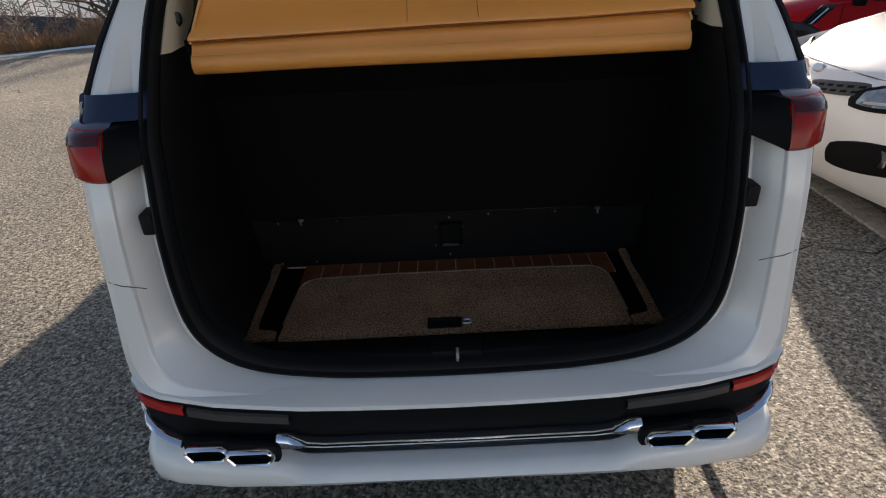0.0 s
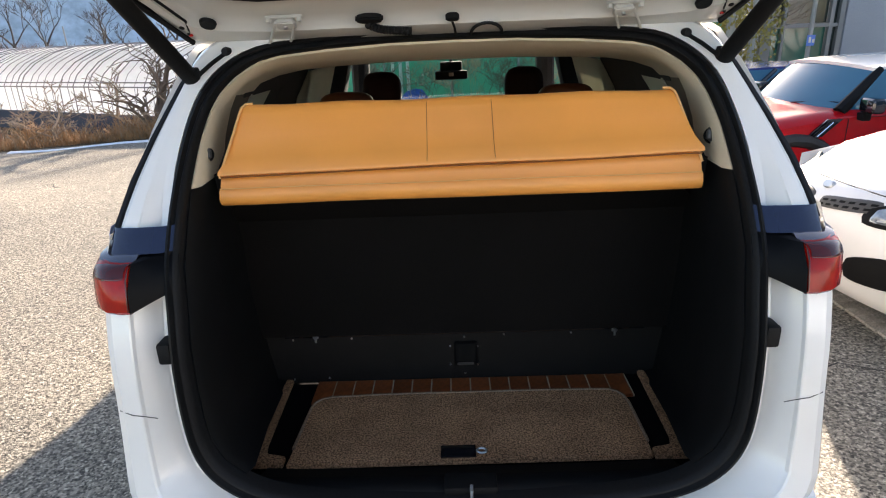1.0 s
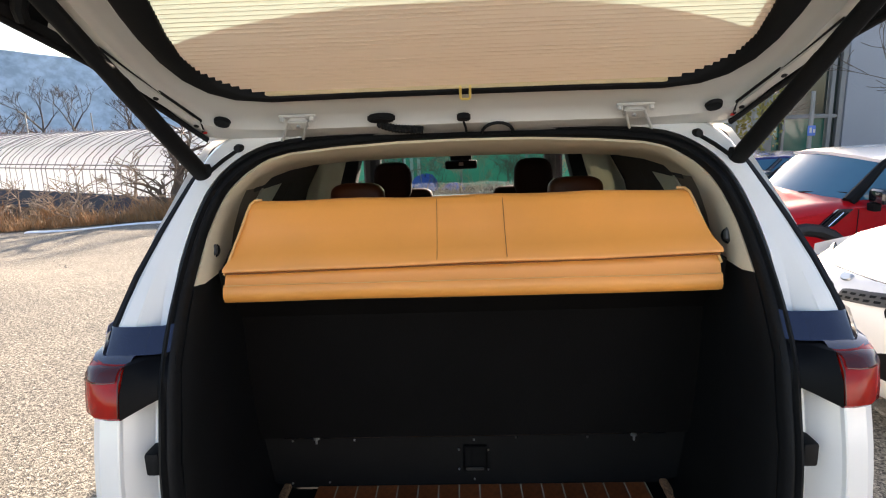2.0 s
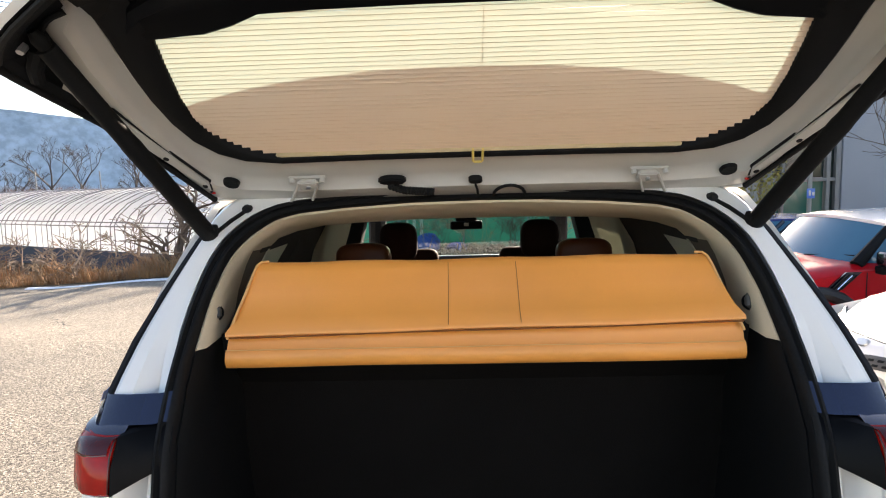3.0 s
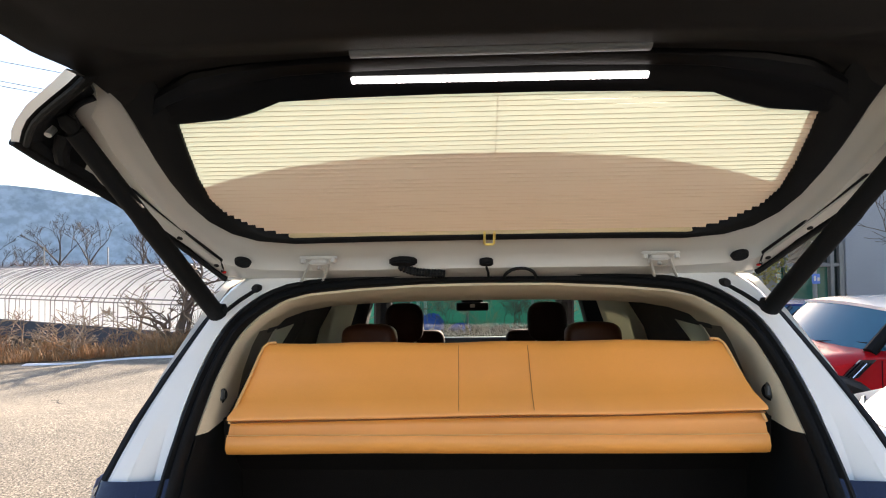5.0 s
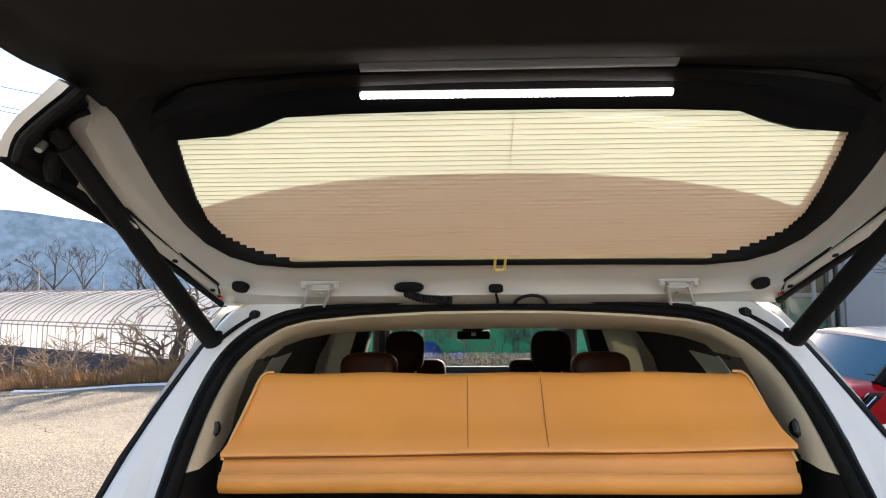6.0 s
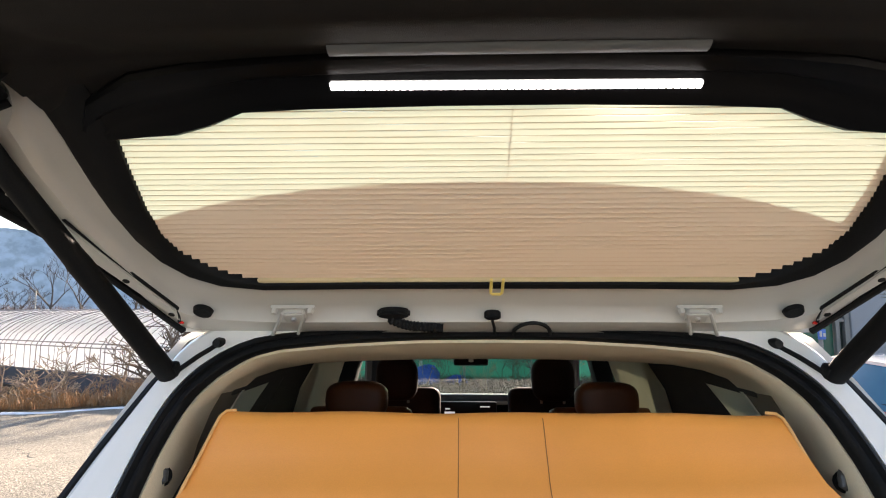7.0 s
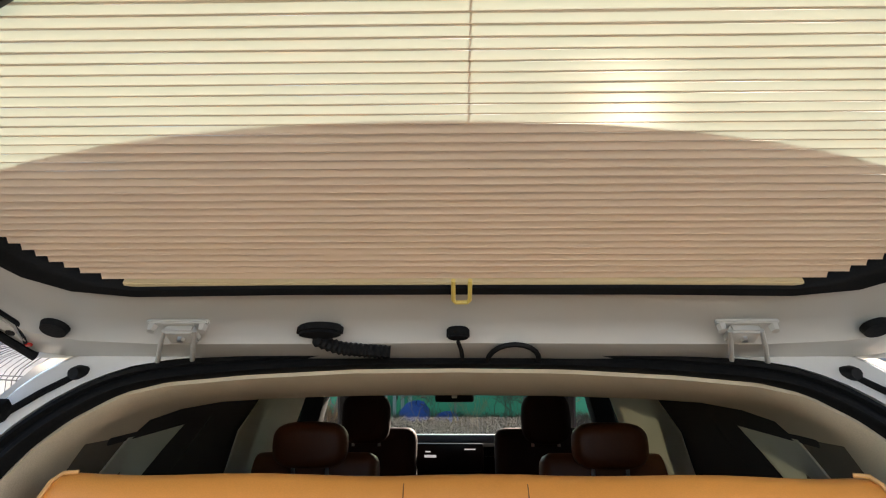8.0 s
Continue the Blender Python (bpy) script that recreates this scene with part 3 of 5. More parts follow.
    part("hook_recess", tube([(sx * (.744 + hx), .392 + hy, 1.440), (sx * (.727 + hx), .374 + hy, 1.440), (sx * (.725 + hx), .371 + hy, 1.440)], [.024, .024, .019], 16), BLACK, van, "round dark recess behind the hook")
    part("coat_hook", tube([(sx * (.728 + hx), .385 + hy, 1.462), (sx * (.716 + hx), .368 + hy, 1.452), (sx * (.714 + hx), .362 + hy, 1.436), (sx * (.724 + hx), .366 + hy, 1.428)], [.007, .008, .008, .005], 8), INSERT, van, "small grey coat hook in a dark recess")
    # buffer and cable at the top corner
    part("corner_buffer", tube([(sx * .700, .605, 1.715), (sx * .701, .552, 1.720), (sx * .701, .535, 1.722)], [.014, .016, .010], 12), RUBBER, van, "round black rubber buffer")
    part("strut_rod", tube([(sx * .703, .548, 1.716), (sx * .735, .51, 1.690), (sx * .772, .462, 1.652)], .0065, 8), BLACK, van)
    part("strut_mount", box((sx * .775, .470, 1.655), (.03, .03, .05), .006, (35, 0, 0)), BLACK, van)
for sx in (-1, 1):
    for wy in (1.0, 4.05):
        wheel = part("wheel", tube([(sx * .80, wy, .34), (sx * .84, wy, .34), (sx * .97, wy, .34), (sx * .985, wy, .34)], [.30, .345, .345, .31], 28), RUBBER, van, "black tyre")
        part("rim", tube([(sx * .978, wy, .34), (sx * .99, wy, .34)], [.23, .21], 20), STEEL, wheel)
# sill: black step, latch and catch
part("sill_trim", loft([[(x, y, z + .012 * (abs(x) / .7) ** 4) for x in (-.66, -.55, -.4, -.2, 0, .2, .4, .55, .66)] for y, z in ((-.005, .470), (.01, .498), (.03, .508), (.085, .500), (.13, .455), (.22, .415))]), BLACK, van, "black plastic loading sill", angle=50)
part("latch_cover", box((.005, .035, .508), (.155, .07, .03), .01), BLACK, van)
part("striker", tube([(.007, .005, .528), (.007, -.012, .525), (.007, -.012, .492), (.007, .005, .490)], .005, 8), STEEL, van, "steel latch striker")


# ---- tailgate, raised: a frame of its own, x across, s from the hinge upwards, d down into the van ----
LIFT = radians(33)
T_O, T_U, T_N = Vector((0, .56, 1.80)), Vector((0, -math.cos(LIFT), math.sin(LIFT))), Vector((0, math.sin(LIFT), math.cos(LIFT)))


def gate(x, s, d):
    return T_O + Vector((x, 0, 0)) + T_U * s - T_N * d


def gate_loft(rows, **k):
    return loft([[gate(*p) for p in r] for r in rows], **k)


tailgate = part("tailgate", gate_loft([
    [(-.82, -.065, .02), (-.5, -.085, .015), (0, -.088, .01), (.5, -.085, .015), (.82, -.065, .02)],
    [(-.84, -.06, -.02), (-.5, -.09, -.03), (0, -.10, -.035), (.5, -.09, -.03), (.84, -.06, -.02)],
    [(-.90, .10, -.05), (-.5, .08, -.075), (0, .08, -.085), (.5, .08, -.075), (.90, .10, -.05)],
    [(-.96, .36, -.03), (-.90, .36, -.06), (-.86, .36, -.07), (.86, .36, -.07), (.96, .36, -.03)],
    ][:3]), WHITE, van, "raised white tailgate with dark inner trim", angle=50)
# outer skin at the sides and the lower door, leaving the rear window open
WIN = [(0, .10), (.40, .10), (.60, .125), (.715, .18), (.785, .29), (.79, .42), (.785, .49), (.765, .56), (.71, .645), (.45, .68), (0, .69)]
SKIN = [(0, -.10), (.5, -.09), (.84, -.06), (.905, .08), (.955, .28), (.985, .40), (.99, .46), (.93, .53), (.80, .66), (.55, .80), (0, .84)]
inner_w = smooth_loop([(a, b, -.055) for a, b in whole(WIN)], 1)
outer_w = smooth_loop([(a, b, -.045 if b < .7 else -.05) for a, b in whole(SKIN)], 1)
part("outer_skin", loft([[gate(*p) for p in inner_w], [gate(*p) for p in outer_w]], closed=True), WHITE, tailgate, angle=60)
part("outer_skin_lower", gate_loft([[(x * w, s, d - .02 * (1 - x * x)) for x in (-1, -.8, -.4, 0, .4, .8, 1)] for s, w, d in
     ((.66, .78, -.045), (.80, .75, -.05), (.95, .74, -.06), (1.10, .76, -.05), (1.20, .72, -.02), (1.22, .68, .03))]), WHITE, tailgate)
part("rear_window", gate_loft([[(x, s, -.062) for x in (-.78, -.4, 0, .4, .78)] for s in (.07, .3, .5, .72)]), REAR_PANE, tailgate, "rear window glass").visible_shadow = False
# roof spoiler standing off the glass outside
sp = []
for f, h in ((0, .05), (.35, .10), (.75, .135), (1, .14), (.98, .115), (.6, .085), (0, .04)):
    sp.append([(x, -.11 + f * (.428 - .16 * (x - .045) ** 2 - .13 * (x - .045) ** 4), -.055 - h) for x in [-.80 + .1 * i for i in range(17)]])
part("spoiler", gate_loft(sp), WHITE, tailgate, "white roof spoiler")
# white inner frame, from the hinge edge up both sides
F_OUT = [(0, -.082), (.30, -.085), (.55, -.085), (.72, -.075), (.81, -.055), (.835, -.02), (.862, .10), (.895, .25), (.915, .38), (.926, .50), (.917, .585), (.912, .632), (.868, .664), (.846, .674), (.828, .70), (.824, .765)]
F_IN = [(0, .128), (.30, .127), (.55, .122), (.655, .138), (.72, .175), (.765, .235), (.79, .31), (.80, .39), (.802, .47), (.799, .54), (.796, .585), (.796, .62), (.797, .645), (.799, .68), (.803, .71), (.812, .765)]


def strip(a, b, rows_d, side):
    """Between two half outlines, at depths given by (fraction, depth)."""
    return gate_loft([[(side * (p[0] + (q[0] - p[0]) * f), p[1] + (q[1] - p[1]) * f, d(p)) for p, q in zip(a, b)] for f, d in rows_d])


def flat(v):
    return lambda p: v


both = [(-a, b) for a, b in F_OUT[:0:-1]] + F_OUT, [(-a, b) for a, b in F_IN[:0:-1]] + F_IN
frame_rows = [(0.0, flat(-.035)), (0.0, flat(.012)), (0.06, flat(.022)), (.38, flat(.028)), (.45, flat(.010)), (.60, flat(.005)), (.92, flat(.004)), (1.0, flat(-.02))]
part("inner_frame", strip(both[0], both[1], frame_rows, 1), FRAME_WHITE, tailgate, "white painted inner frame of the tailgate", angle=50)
# black garnish round the window
G_IN = [(0, .145), (.30, .145), (.55, .142), (.62, .158), (.675, .195), (.712, .245), (.730, .31), (.728, .39), (.718, .47), (.706, .55), (.70, .585), (.70, .62), (.70, .645), (.70, .68), (.70, .71), (.70, .765)]
gin = [(-a, b) for a, b in G_IN[:0:-1]] + G_IN
part("window_garnish", strip(both[1], gin, [(-.02, flat(-.01)), (-.01, flat(.012)), (.12, flat(.020)), (.8, flat(.016)), (.96, flat(.008)), (1.0, flat(-.05))], 1), BLACK, tailgate, "black garnish round the rear window", angle=50)
# lower door lining, swelling down towards the handle end
lin = []
LINING = [(.62, .785, -.035, -.02), (.63, .782, -.015, .010), (.665, .787, -.008, .028), (.70, .786, -.004, .040), (.765, .800, .014, .054), (.80, .819, .050, .064), (.84, .852, .080, .076), (.92, .905, .095, .088), (1.02, .95, .10, .09), (1.12, .93, .085, .07), (1.17, .90, .03, .02)]


def groove(x, s):
    """Soft moulded groove that runs from the handle end towards the light housing, on either side."""
    near = min((Vector((abs(x), s)) - Vector(p).lerp(Vector(q), i / 8)).length for p, q in (((.84, .95), (.753, .857)), ((.753, .857), (.66, .795))) for i in range(9))
    return .013 * math.exp(-(near / .016) ** 2) + .004 * math.exp(-((s - .90 - .03 * x * x) / .05) ** 2)


for s in [.62, .63] + [.65 + .0162 * i for i in range(33)]:
    w, d, edge = [float(np.interp(s, [r[0] for r in LINING], [r[i] for r in LINING])) for i in (1, 2, 3)]
    cols_k = [-1, -.985, -.97] + [-.95 + .05 * i for i in range(39)] + [.97, .985, 1]
    lin.append([(k * w, s + (1 - ease(.46, .62, abs(k * w))) * .028 * min(1, max(0, (.715 - s) / .06)) - .015 * k * k * (s > .7), d + (edge - d) * max(0, abs(k) - .86) / .14 - groove(k * w, s)) for k in cols_k])
part("door_lining", gate_loft(lin), TRIM, tailgate, "dark brown-grey moulded tailgate lining", angle=40)
# gloss housing of the light bar
H_LOW = [(-.745, .575), (-.68, .578), (-.595, .583), (-.53, .602), (-.463, .631), (-.346, .637), (-.115, .641), (.112, .641), (.339, .636), (.463, .629), (.53, .600), (.595, .580), (.68, .573), (.745, .568)]
H_TOP = [(-.755, .60), (-.725, .655), (-.63, .705), (-.53, .722), (-.42, .731), (-.30, .738), (-.115, .744), (.112, .744), (.30, .738), (.42, .731), (.53, .720), (.63, .700), (.725, .650), (.755, .595)]
H_LOW, H_TOP = [(a * .988, b + .004) for a, b in H_LOW], [(a * .988, b + .013) for a, b in H_TOP]
part("light_housing", gate_loft([[(a[0] + (b[0] - a[0]) * f, a[1] + (b[1] - a[1]) * f, d) for a, b in zip(H_LOW, H_TOP)] for f, d in
     ((0, -.03), (0, .006), (.06, .014), (.30, .015), (.36, .010), (.64, .010), (.70, .016), (.94, .020), (1.0, .012), (1.0, -.02))]), SATIN, tailgate, "satin black light housing", angle=40)
part("lining_back", plate([(-.79, .655), (.79, .655), (.79, .80), (-.79, .80)], (-.034, -.028), gate), TRIM, tailgate)
# step over the light bar; the soft glow on it is painted grey
part("light_ledge", gate_loft([[(x, s + .012, d) for x in (-.283, -.15, 0, .15, .294)] for s, d in ((.736, .008), (.740, .021), (.748, .027), (.757, .029), (.765, .027), (.770, .010))]), material("ledge_glow_grey", (.12, .135, .14), .5), tailgate, "ledge above the light bar, its soft glow painted grey", angle=60)
led = plate([(-.294, .685), (.310, .681), (.310, .697), (-.294, .701)], (.004, .016), gate, bevel=.003)
part("light_bar", led, LED_STRIP, tailgate, "lit white LED light bar")
for i in range(52):
    if i == 0:
        cell_mesh = finish(box((0, 0, 0), (.0088, .0035, .0125), .001), "diode", LED)
    ob = new("diode", cell_mesh)
    ob.parent = tailgate
    ob.matrix_local = Matrix.Translation(gate(-.288 + i * .01161, .693 - .004 * i / 52, .0155)) @ pose(0, 0, 0, 57)
for sx in (-1, 1):
    hx = sx * .497
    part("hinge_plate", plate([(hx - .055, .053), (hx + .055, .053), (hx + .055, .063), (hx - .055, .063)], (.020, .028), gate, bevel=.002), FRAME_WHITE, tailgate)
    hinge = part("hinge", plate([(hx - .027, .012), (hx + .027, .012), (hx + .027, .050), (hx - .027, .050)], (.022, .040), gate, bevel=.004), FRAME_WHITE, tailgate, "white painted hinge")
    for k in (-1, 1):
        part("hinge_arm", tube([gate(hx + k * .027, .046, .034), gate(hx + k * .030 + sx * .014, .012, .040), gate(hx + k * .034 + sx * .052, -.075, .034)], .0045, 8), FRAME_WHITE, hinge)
        part("hinge_bolt", tube([gate(hx + k * .045, .055, .030), gate(hx + k * .045, .055, .042)], [.009, .007], 6), FRAME_WHITE, hinge)
    part("hinge_pin", tube([gate(hx, .030, .038), gate(hx, .030, .047)], [.008, .006], 6), STEEL, hinge)
    part("plug", tube([gate(sx * .728, .041, .020), gate(sx * .728, .041, .031)], [.025, .022], 20), BLACK, tailgate, "oval black rubber plug")
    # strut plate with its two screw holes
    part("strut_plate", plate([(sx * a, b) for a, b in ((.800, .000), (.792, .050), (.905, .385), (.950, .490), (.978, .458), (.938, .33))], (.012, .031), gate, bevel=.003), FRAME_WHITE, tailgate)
    part("plate_gasket", tube([gate(sx * a, b, .024) for a, b in ((.808, -.010), (.798, .015), (.788, .056), (.83, .17), (.868, .28), (.90, .385))], .0045, 6), RUBBER, tailgate)
    for a, b in ((.808, .036), (.860, .178), (.945, .440)):
        part("screw_hole", tube([gate(sx * a, b, .026), gate(sx * a, b, .0325)], .008, 10), BLACK, tailgate)
    seal_way = [(.812, -.050, .026), (.848, .05, .026), (.900, .19, .026), (.955, .335, .030), (.985, .45, .055), (1.003, .56, .085), (1.012, .628, .100)]
    part("edge_gutter", gate_loft([[(sx * (a - .022), b + .006, d - .022) for a, b, d in seal_way], [(sx * (a - .012), b + .004, d - .014) for a, b, d in seal_way], [(sx * (a - .002), b, d - .004) for a, b, d in seal_way]]), RUBBER, tailgate, "black gutter behind the seal")
    part("pocket_floor", gate_loft([[(sx * .885, .40, .002), (sx * .955, .40, .004), (sx * .985, .45, .020)], [(sx * .90, .52, .004), (sx * .96, .52, .020), (sx * 1.0, .54, .060)], [(sx * .905, .60, .012), (sx * .96, .60, .045), (sx * 1.005, .61, .088)]]), BLACK, tailgate, "dark floor of the lamp pocket")
    part("paint_mark", plate([(sx * .796, -.014), (sx * .807, -.014), (sx * .807, -.006), (sx * .796, -.006)], (.020, .029), gate, bevel=.001), RED_REFLECTOR, tailgate, "small red paint mark")
    part("edge_seal", tube([gate(sx * a, b, d) for a, b, d in seal_way], .009, 8), RUBBER, tailgate, "black rubber edge seal")
    # lamp end of the tailgate: thin white corner, rubber bead and dark pocket
    rim_a = [(1.016, .626, .100), (.993, .660, .101), (.966, .687, .102), (.916, .728, .102), (.869, .757, .102), (.828, .783, .100), (.806, .795, .085)]
    rim_b = [(.996, .628, .102), (.968, .662, .103), (.940, .690, .104), (.901, .718, .104), (.848, .751, .104), (.806, .776, .102), (.792, .782, .085)]
    bay = [(.915, .560, .018), (.914, .600, .018), (.912, .632, .018), (.890, .652, .018), (.868, .664, .018), (.850, .670, .018), (.834, .676, .018)]
    part("lamp_corner", gate_loft([[(sx * (x - .02), s - .12, -.048) for x, s, d in rim_a], [(sx * (x + .002), s - .045, .045) for x, s, d in rim_a], [(sx * (x + .002), s - .004, d - .008) for x, s, d in rim_a], [(sx * x, s, d) for x, s, d in rim_a], [(sx * x, s, d) for x, s, d in rim_b]]), WHITE, tailgate, "white painted lamp corner", angle=50)
    part("lamp_pocket", gate_loft([[(sx * x, s, d + .001) for x, s, d in rim_b], [(sx * (x - .012), s - .010, d - .006) for x, s, d in rim_b], [(sx * (x - .020), s - .028, d - .028) for x, s, d in rim_b], [(sx * (x * .45 + q[0] * .55), s * .45 + q[1] * .55, .040) for (x, s, d), q in zip(rim_b, bay)], [(sx * x, s, d) for x, s, d in bay]]), BLACK, tailgate, "dark lamp pocket", angle=40)
    part("pocket_bead", tube([gate(sx * (x - .010), s - .009, d + .001) for x, s, d in rim_b], .0065, 8), RUBBER, tailgate, "rubber bead round the pocket")
    part("pocket_rim", tube([gate(sx * x, s, d + .006) for x, s, d in bay], .007, 8), RUBBER, tailgate)
    part("cable_sleeve", tube([gate(sx * .945, .585, .04), gate(sx * .962, .560, .065), gate(sx * .968, .535, .075)], [.020, .017, .015], 10), RUBBER, tailgate)
    part("pocket_screw", tube([gate(sx * .950, .620, .055), gate(sx * .950, .620, .075)], [.012, .008], 8), STEEL, tailgate)
    top, bot = gate(sx * .906, .634, .055), Vector((sx * .783, .478, 1.640))
    way = top - bot
    strut = part("strut", tube([bot, bot + way * .02, bot + way * .56, bot + way * .57, bot + way * .60, bot + way * .97], [.020, .0245, .0245, .0235, .0225, .0215], 16), BLACK, tailgate, "black gas lift strut")
    part("strut_joint", tube([bot + way * .96, top, top + way * .03], [.013, .018, .010], 10), BLACK, strut)
# cables and grommets by the hinge line
part("grommet", plate([(-.248 + .042 * math.cos(i * math.pi / 9), .040 + .0165 * math.sin(i * math.pi / 9)) for i in range(18)], (.018, .040), gate, bevel=.005), RUBBER, tailgate)
part("cable_boot", tube([gate(-.258 + .0045 * i, .026 - .024 * math.sin(min(i, 12) / 12 * 1.57) - .0007 * i, .038) for i in range(30)], [.0105 + .003 * (i % 2) for i in range(30)], 8), RUBBER, tailgate, "ribbed black cable boot")
part("cable_stud", plate([(-.003 + .021 * math.cos(i * math.pi / 8), .031 + .0105 * math.sin(i * math.pi / 8)) for i in range(16)], (.018, .040), gate, bevel=.003), RUBBER, tailgate)
part("cable_stem", tube([gate(-.003, .020, .04), gate(.003, -.01, .04), gate(.006, -.06, .03)], .004, 6), RUBBER, tailgate)
part("washer_hose", tube([gate(.10 - .048 * math.cos(i * math.pi / 10), -.05 + .055 * math.sin(i * math.pi / 10), .036) for i in range(11)], .005, 8), RUBBER, tailgate)

# ---- pleated blind in the rear window ----
blind = thing("pleated_blind", "cream pleated blind drawn down over the rear window", "blind")


def blind_half(s):
    return float(np.interp(s, [.140, .165, .195, .24, .31, .40, .43, .575, .65], [.600, .625, .665, .705, .728, .722, .718, .700, .690]))


N_PLEAT = 37
for i in range(N_PLEAT):
    s0 = .148 + i * .0146
    w = blind_half(s0 + .006) + .014 * ease(.20, .30, s0)
    if i == 0:
        w = .60
    if s0 > .615:
        w = .56
    bmp = gate_loft([[(k * w, s, d + .0006 * math.sin(k * 9 + i)) for k in (-1, -.75, -.5, -.25, 0, .25, .5, .75, 1)]
                     for s, d in ((s0, -.0021), (s0 + .0046, .0023), (s0 + .0146, -.0021))])
    n_cloth = len(bmp.faces)
    tube([gate(k * w, s0 + .0048, .0024 + .0006 * math.sin(k * 9 + i)) for k in (-1, -.5, 0, .5, 1)], .0007, 4, bmp)
    bmp.faces.ensure_lookup_table()
    for f in bmp.faces[n_cloth:]:
        f.material_index = 1
    part("pleat", bmp, [BLIND, FOLD], blind, angle=12)
part("bottom_rail", plate([(-.565, .138), (.565, .134), (.565, .148), (-.565, .150)], (-.006, .010), gate, bevel=.002), material("cream_rail", (.62, .50, .30), .5), blind, "cream bottom rail")
for pts in ([(-.011, .180), (-.011, .128), (-.007, .122), (.012, .122), (.016, .128), (.016, .180)],):
    part("pull_tag", tube([gate(a, b, .030) for a, b in pts], .0036, 8), YELLOW, blind, "yellow pull tag")
part("guide_cord", tube([gate(0.012, .15, -.006), gate(.012, .64, -.006)], .0012, 5), SEAM_AND_SHADOW, blind)


# ---- inside the van ----
rnd = random.Random(7)
bench = thing("folding_bench", "folded bench in tan leather across the cargo bay", "bench")
BX = [-1, -.985, -.96, -.9, -.8, -.7, -.6, -.5, -.4, -.3, -.2, -.127, -.05, .05, .15, .25, .35, .45, .55, .65, .75, .85, .92, .965, .985, 1]


def fold_lift(k, z):
    """The fold between roll and panel climbs a little from one end to the other."""
    return (.012 + .010 * k) * ease(1.345, 1.388, z) * (1 - ease(1.40, 1.56, z))


def leather(rows, sag=0.004):
    return loft([[(k * w, y - sag * math.cos(k * 7.3 + z * 20), z + fold_lift(k, z) + .001 * math.sin(k * 5.1 + y * 30) + .002 * math.sin(k * 11 + 1) * (z > 1.56)) for k in BX] for w, y, z in rows])


part("lower_roll", leather([(.688, .40, 1.305), (.690, .315, 1.298), (.692, .300, 1.304), (.692, .292, 1.322), (.691, .297, 1.346), (.689, .304, 1.352), (.687, .309, 1.368), (.686, .316, 1.382), (.680, .345, 1.391)], .002), TAN, bench, "tan leather lower roll", angle=60)
PANEL = [(.676, .335, 1.394), (.682, .300, 1.385), (.685, .286, 1.390), (.684, .287, 1.400), (.668, .325, 1.43), (.648, .358, 1.49), (.630, .388, 1.548), (.625, .400, 1.565), (.622, .415, 1.5725), (.620, .45, 1.566), (.618, .52, 1.53)]
part("upper_panel", leather(PANEL), TAN, bench, "tan leather upper panel", angle=60)


def on_panel(x, z):
    """A place on the face of the upper panel, a little proud of it."""
    y, w = [float(np.interp(z, [p[2] for p in PANEL[3:8]], [p[i] for p in PANEL[3:8]])) for i in (1, 0)]
    return x, y - .004 * math.cos(x / w * 7.3 + z * 20) - .0008, z + fold_lift(x / w, z)


# thin dark cord added for the shadow under the panel's lip
part("fold_shadow_cord", tube([(k * .684, .3035, 1.3815 + fold_lift(k, 1.389) + .001 * math.sin(k * 5.1 + 9)) for k in BX], .0022, 5), SEAM_AND_SHADOW, bench, "dark cord drawing the shadow line in the fold")
part("roll_seam", tube([(k * .690, .2990 - .002 * math.cos(k * 7.3 + 26.7), 1.351) for k in BX], .0016, 5), TAN_PIPING, bench)
for a, b in ((-.088, -.087), (.104, .100)):
    part("seam", tube([on_panel(a + (b - a) * i / 9, 1.402 + i * .0180) for i in range(10)], .0009, 5), SEAM_AND_SHADOW, bench)
for sx in (-1, 1):
    part("piping", tube([(sx * w, y - .002, z) for w, y, z in ((.684, .298, 1.382), (.670, .322, 1.43), (.650, .356, 1.49), (.631, .384, 1.548), (.625, .396, 1.566), (.615, .408, 1.5755), (.595, .414, 1.576))], .0036, 6), TAN_PIPING, bench)
    part("side_cover", thicken(loft([[(sx * (w + g), y + dy, z - dz) for w, y, z in ((.684, .30, 1.392), (.668, .325, 1.435), (.648, .358, 1.492), (.628, .388, 1.548), (.620, .404, 1.571))] for g, dy, dz in ((.002, .006, .002), (.016, .012, .004), (.024, .028, .010), (.028, .10, .02))]), .006), DARK_FACE, bench, "black padded end of the bench", angle=60)
    part("roll_end", thicken(loft([[(sx * x, y, z) for x, y, z in ((.691, .305, 1.302), (.692, .304, 1.345), (.687, .318, 1.382))], [(sx * .712, .335, 1.300), (sx * .712, .335, 1.345), (sx * .715, .335, 1.386)], [(sx * .714, .42, 1.29), (sx * .714, .42, 1.345), (sx * .714, .42, 1.386)]]), .006), DARK_FACE, bench, "black end of the roll")
part("backing", thicken(loft([[(k * w, y, z) for k in (-1, -.5, 0, .5, 1)] for w, y, z in ((.61, .47, 1.50), (.672, .48, 1.36), (.700, .48, 1.28), (.80, .58, 1.18), (.80, .676, .676))]), .02), DARK_FACE, bench, "black cloth back of the bench", angle=20)

box_front = thing("bench_box", "black storage box front under the bench", "box")


def on_box(x, z, out=0.0):
    """A place on the leaning front of the box."""
    return Vector((x, .690 + (.660 - z) * .242 - out, z - out * .2))


